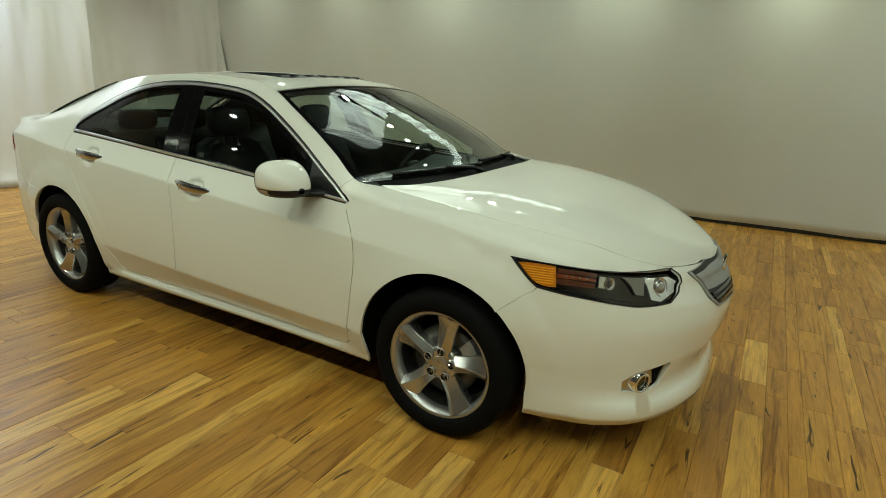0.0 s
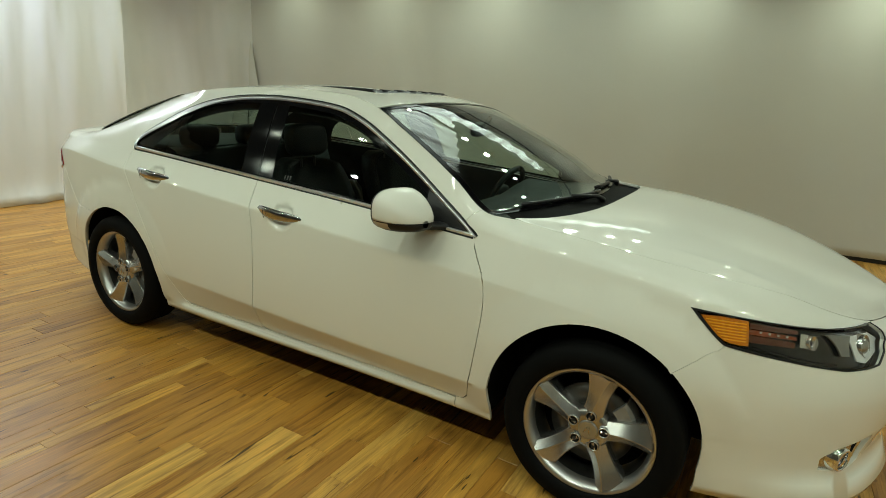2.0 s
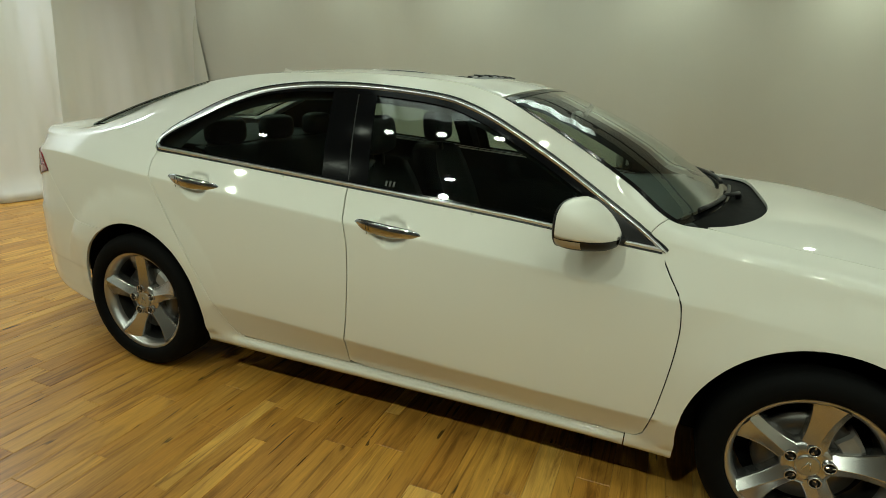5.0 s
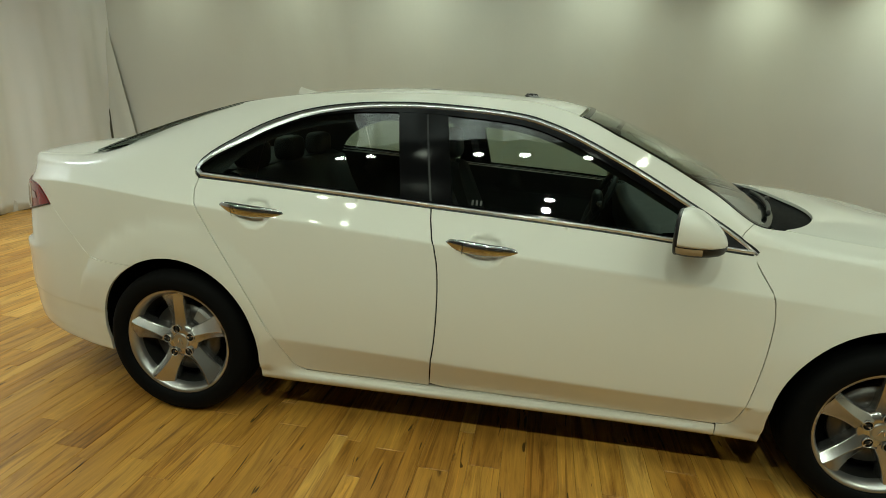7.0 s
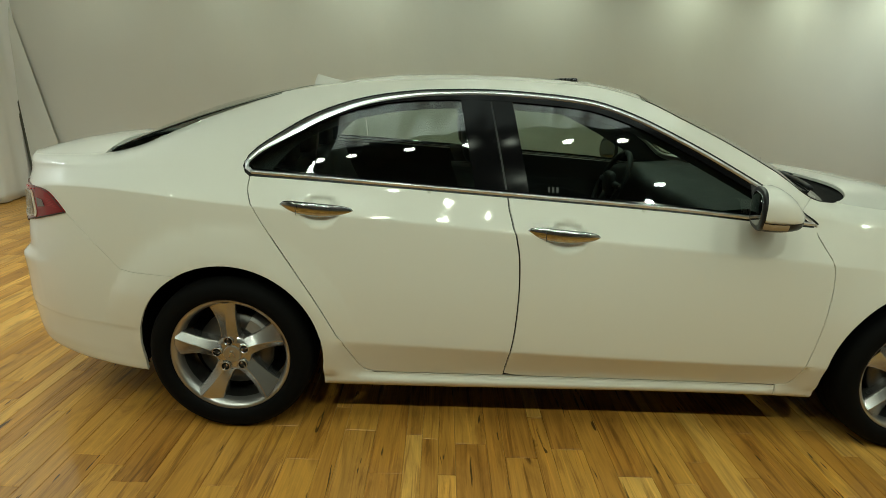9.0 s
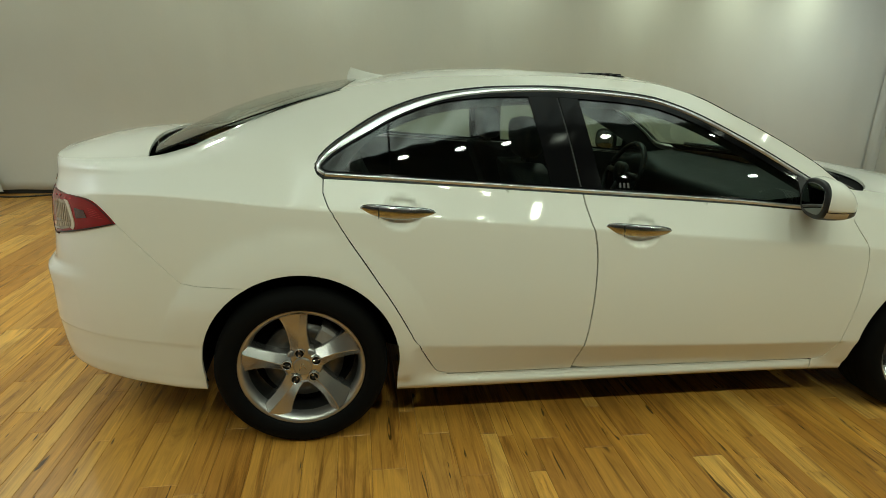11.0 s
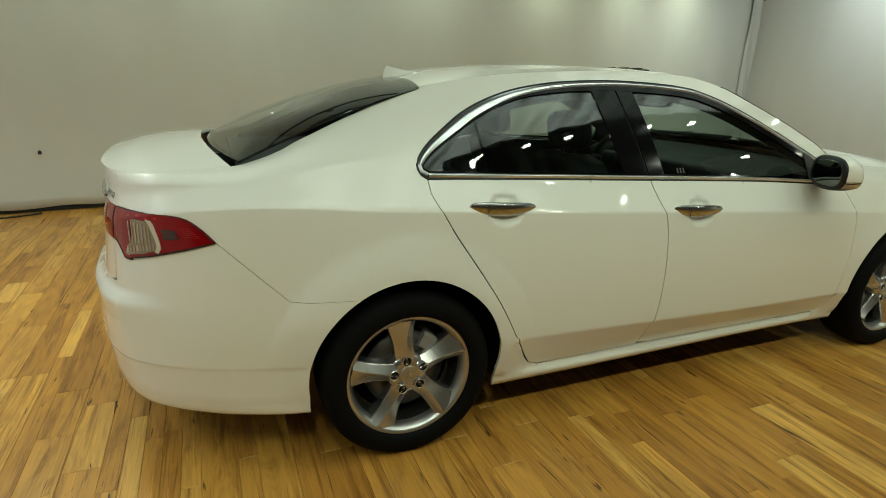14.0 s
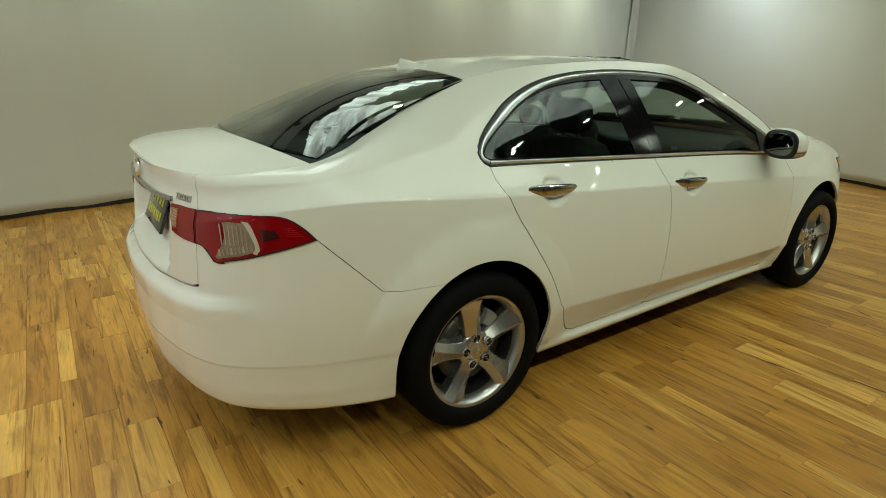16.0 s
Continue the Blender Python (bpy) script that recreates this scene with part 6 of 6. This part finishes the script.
# ---- the sedan: what shows under and inside it ----
def build_inside():
    # inner skin of the sides, dark, with the window opening cut out
    hole = to_body(offset_line([(-1.235, 1.030), (-1.25, 1.050)] + DLO_TOP[1:-1] + [(0.80, 0.935)], -0.045, 60)) + to_body(offset_line([(0.78, 0.912), (0.317, 0.943), (-0.309, 0.974), (-1.22, 1.016)], -0.015, 30))
    bott = [np.array([float(s_of(x)), grade(4.6)]) for x in np.linspace(-0.93, 0.93, 20)]
    outer = bott + line([(0.96, 0.36), (0.96, 0.70), (0.98, 0.85)], 8, False) + [top(x) for x in np.linspace(0.97, -1.80, 50)] + line([(-1.80, 0.98), (-1.72, 0.72), (-1.0, 0.72), (-0.95, 0.42)], 16, False)
    a = skin("inner_trim", [np.array(outer), np.array(hole)], body_surf, 0.06, PLASTIC, car, "dark inner door and pillar trim", 0.0, -0.045, 0.04)
    mirrored(a)
    # headliner
    lin = span(lambda x: ROOF_MID(x) - 0.045, 2.3)
    xs = np.linspace(0.22, -1.15, 18)
    rows = []
    for x in xs:
        w = float(np.interp(x, _ex, _ew)) - 0.01
        rows.append([tuple(lin(np.array([[x, y]]))[0][0] + (0, 0, -0.02)) for y in np.linspace(-w, w, 15)])
    x0, x1, w = SUN
    bm = bmesh.new()
    grid = [[bm.verts.new(p) for p in r] for r in rows]
    for i in range(len(rows) - 1):
        for j in range(14):
            c = (np.array(rows[i][j]) + np.array(rows[i + 1][j + 1])) / 2
            if not (x0 + 0.02 < c[0] < x1 - 0.02 and abs(c[1]) < w - 0.05):
                bm.faces.new((grid[i][j], grid[i + 1][j], grid[i + 1][j + 1], grid[i][j + 1]))
    part("headliner", bm, HEADLINER, car, "pale grey headliner")
    # dashboard with its hood over the dials
    rows = []
    for y in np.linspace(-0.70, 0.70, 29):
        b = 0.05 * math.exp(-(((y - 0.36) / 0.17) ** 2))
        k = 1 - 0.25 * (abs(y) / 0.7) ** 3
        rows.append([(1.12 - 0.22 * (y / 0.7) ** 2, y, 0.955), (0.92, y, 0.955 + 0.01 * k), (0.70, y, 0.945 + b * 0.6), (0.56, y, 0.93 + b), (0.50, y, 0.90 + b * 0.8), (0.53, y, 0.84), (0.55, y, 0.72), (0.62, y, 0.60), (0.80, y, 0.45)])
    mesh_grid("dashboard", rows, PLASTIC, car, "dark moulded dashboard")
    bm = bmesh.new()
    box(bm, -0.45, 0.75, -0.12, 0.12, 0.30, 0.60, 0.04)
    part("centre_console", bm, PLASTIC, car)
    # steering wheel
    m = Matrix.Translation((0.42, 0.36, 0.86)) @ Matrix.Rotation(radians(-66), 4, "Y")
    pts = [m @ Vector((0.185 * math.cos(a), 0.185 * math.sin(a), 0)) for a in np.linspace(0, 2 * math.pi, 33)]
    sw = tube("steering_wheel", pts, 0.016, LEATHER, car, "dark leather steering wheel", 8)
    for a in (0, 180, 90):
        q = radians(a)
        tube("wheel_spoke", [m @ Vector((0.05 * math.cos(q + math.pi / 2), 0.05 * math.sin(q + math.pi / 2), 0)), m @ Vector((0.18 * math.cos(q + math.pi / 2), 0.18 * math.sin(q + math.pi / 2), 0))], 0.018, PLASTIC, sw, n=8)
    mesh_grid("wheel_boss", superq((0.41, 0.36, 0.855), (0.03, 0.075, 0.07), 0.6, 0.8, None, 18, 8), PLASTIC, sw, "", close_v=True)

    # front seats
    def seat(y, back_by=-0.13):
        back = mesh_grid("front_seat", [[tuple(Vector((x, y + dy * w, z)) + Vector((d * (1 - abs(dy) ** 3) * -1 + 0.05 * abs(dy) ** 2, 0, 0))) for dy, d in ((-1, 0.0), (-0.85, 0.02), (-0.5, 0.03), (0, 0.03), (0.5, 0.03), (0.85, 0.02), (1, 0.0))] + [tuple(Vector((x - 0.10, y + dy * w * 0.96, z))) for dy in (0.9, 0, -0.9)] for x, z, w in ((-0.16, 0.46, 0.23), (-0.24, 0.60, 0.25), (-0.31, 0.78, 0.25), (-0.37, 0.92, 0.23), (-0.40, 1.00, 0.19), (-0.415, 1.03, 0.10))], LEATHER, car, "dark leather front seat", close_v=True, caps=True)
        mesh_grid("seat_cushion", superq((0.06, y, 0.46), (0.29, 0.255, 0.09), 0.5, 0.45, Matrix.Rotation(radians(-6), 3, "Y"), 24, 10), LEATHER, back, "", close_v=True)
        mesh_grid("headrest", superq((-0.42, y, 1.130), (0.055, 0.135, 0.085), 0.55, 0.6, Matrix.Rotation(radians(-8), 3, "Y"), 24, 12), LEATHER, back, "", close_v=True)
        for q in (-0.05, 0.05):
            tube("headrest_post", [(-0.405, y + q, 0.99), (-0.415, y + q, 1.09)], 0.006, STEEL, back, n=6)
        return back
    seat(-0.37)
    seat(0.37)
    # rear bench
    b = mesh_grid("rear_seat", [[(x + 0.02 * math.cos(y * 9), y, z) for y in np.linspace(-0.62, 0.62, 25)] for x, z in ((-0.55, 0.30), (-0.50, 0.46), (-0.56, 0.50), (-0.90, 0.48), (-0.96, 0.55), (-1.12, 0.86), (-1.17, 1.00), (-1.24, 1.02), (-1.28, 0.95))], LEATHER, car, "dark leather rear bench")
    for y in (-0.40, 0.0, 0.40):
        mesh_grid("headrest", superq((-1.24, y, 1.075), (0.05, 0.125, 0.065), 0.55, 0.6, None, 20, 10), LEATHER, b, "", close_v=True)
    bm = bmesh.new()
    box(bm, -1.86, -1.22, -0.56, 0.56, 0.99, 1.02, 0.01)
    part("parcel_shelf", bm, PLASTIC, car)
    # rear-view mirror
    rv = mesh_grid("rear_view_mirror", superq((0.40, 0.02, 1.245), (0.022, 0.12, 0.036), 0.6, 0.5, Matrix.Rotation(radians(12), 3, "Z"), 24, 8), TRIM, car, "black rear-view mirror", close_v=True)
    mesh_grid("mirror_glass", superq((0.379, 0.016, 1.245), (0.003, 0.105, 0.028), 0.5, 0.4, Matrix.Rotation(radians(12), 3, "Z"), 24, 8), GREY_PLASTIC, rv, "", close_v=True)
    tube("mirror_stem", [(0.42, 0.02, 1.25), (0.46, 0.02, 1.31)], 0.012, TRIM, rv, n=8)
    # floor pan, engine bay and boot shells
    bm = bmesh.new()
    box(bm, -0.95, 0.95, -0.79, 0.79, 0.19, 0.24, 0.02)
    box(bm, -2.15, -0.95, -0.56, 0.56, 0.24, 0.40, 0.05)
    box(bm, 0.95, 2.12, -0.52, 0.52, 0.20, 0.62, 0.05)
    box(bm, 1.0, 1.06, -0.68, 0.68, 0.24, 0.88, 0.01)
    box(bm, -2.24, -1.75, -0.52, 0.52, 0.35, 0.95, 0.05)
    box(bm, -1.45, -1.25, -0.55, 0.55, 0.35, 0.98, 0.02)
    part("underbody", bm, LINER, car, "black underbody")
    for hx, hz in WELLS:
        for sgn in (-1, 1):
            rows = []
            for a in np.linspace(-14, 194, 44):
                q = radians(a)
                rr = 0.358 if hx < 0 else 0.371
                xo, zo = hx + rr * math.cos(q), hz + rr * math.sin(q)
                sv = at(xo, max(zo, 0.24))
                lip = float(-body([sv[0]], [float(ungrade(sv[1]))])[0, 1]) - 0.022
                rows.append([(hx + r * math.cos(q), sgn * y, hz + r * math.sin(q)) for r, y in ((rr + 0.002, lip), (0.385, lip - 0.02), (0.395, 0.56), (0.05, 0.55))])
            mesh_grid("wheel_arch_liner", rows, LINER, car)
    # exhaust
    for sgn in (-1, 1):
        tube("exhaust_pipe", [(-2.0, sgn * 0.50, 0.245), (-2.24, sgn * 0.50, 0.255)], 0.035, STEEL, car, n=14)


build_inside()


# ---- the floor's strips, last ----
def build_floor():
    rnd = random.Random(12)
    near_mat, far_mat = wood("floor_strip_wood", False), wood("floor_wood", True)
    floor = bpy.data.objects["floor"]
    meshes = {}

    def strip_mesh(w, l):
        key = (w, l)
        if key not in meshes:
            e, t, g = 0.0014, 0.014, 0.0003
            vs = []
            for z, i in ((-t, g), (-e, g), (0, g + e)):
                vs += [(-w / 2 + i, -l / 2 + i, z), (w / 2 - i, -l / 2 + i, z), (w / 2 - i, l / 2 - i, z), (-w / 2 + i, l / 2 - i, z)]
            fs = [(8, 9, 10, 11)]
            for r in range(2):
                fs += [(r * 4 + i, r * 4 + (i + 1) % 4, r * 4 + 4 + (i + 1) % 4, r * 4 + 4 + i) for i in range(4)]
            me = bpy.data.meshes.new("strip")
            me.from_pydata(vs, [], fs)
            me.materials.append(near_mat)
            meshes[key] = me
        return meshes[key]

    verts, faces, count = [], [], 0
    x = -5.9
    while x < 6.7:
        w = rnd.choice((0.065, 0.065, 0.095, 0.125, 0.125))
        y = -5.2 - rnd.uniform(0, 0.8)
        while y < 4.9:
            l = rnd.choice((0.35, 0.45, 0.6, 0.75, 0.9, 1.1))
            cx, cy = x + w / 2, y + l / 2
            near = (-2.6 < cx < 1.6 and -1.75 < cy < -0.75) or (-3.3 < cx < -2.35 and -0.8 < cy < 1.5)
            me = strip_mesh(w, l)
            dz = rnd.uniform(-0.0004, 0.0004)
            if near and count < 300:
                o = new("strip", me)
                o.location = (cx, cy, dz)
                o.parent = floor
                count += 1
            else:
                b = len(verts)
                verts += [(v.co.x + cx, v.co.y + cy, v.co.z + dz) for v in me.vertices]
                faces += [tuple(b + q for q in p.vertices) for p in me.polygons]
            y += l
        x += w
    rest = add("strips", verts, faces, far_mat, floor, "", False)
    tagged(rest, "", "", "", "stuff")
    return count


build_floor()
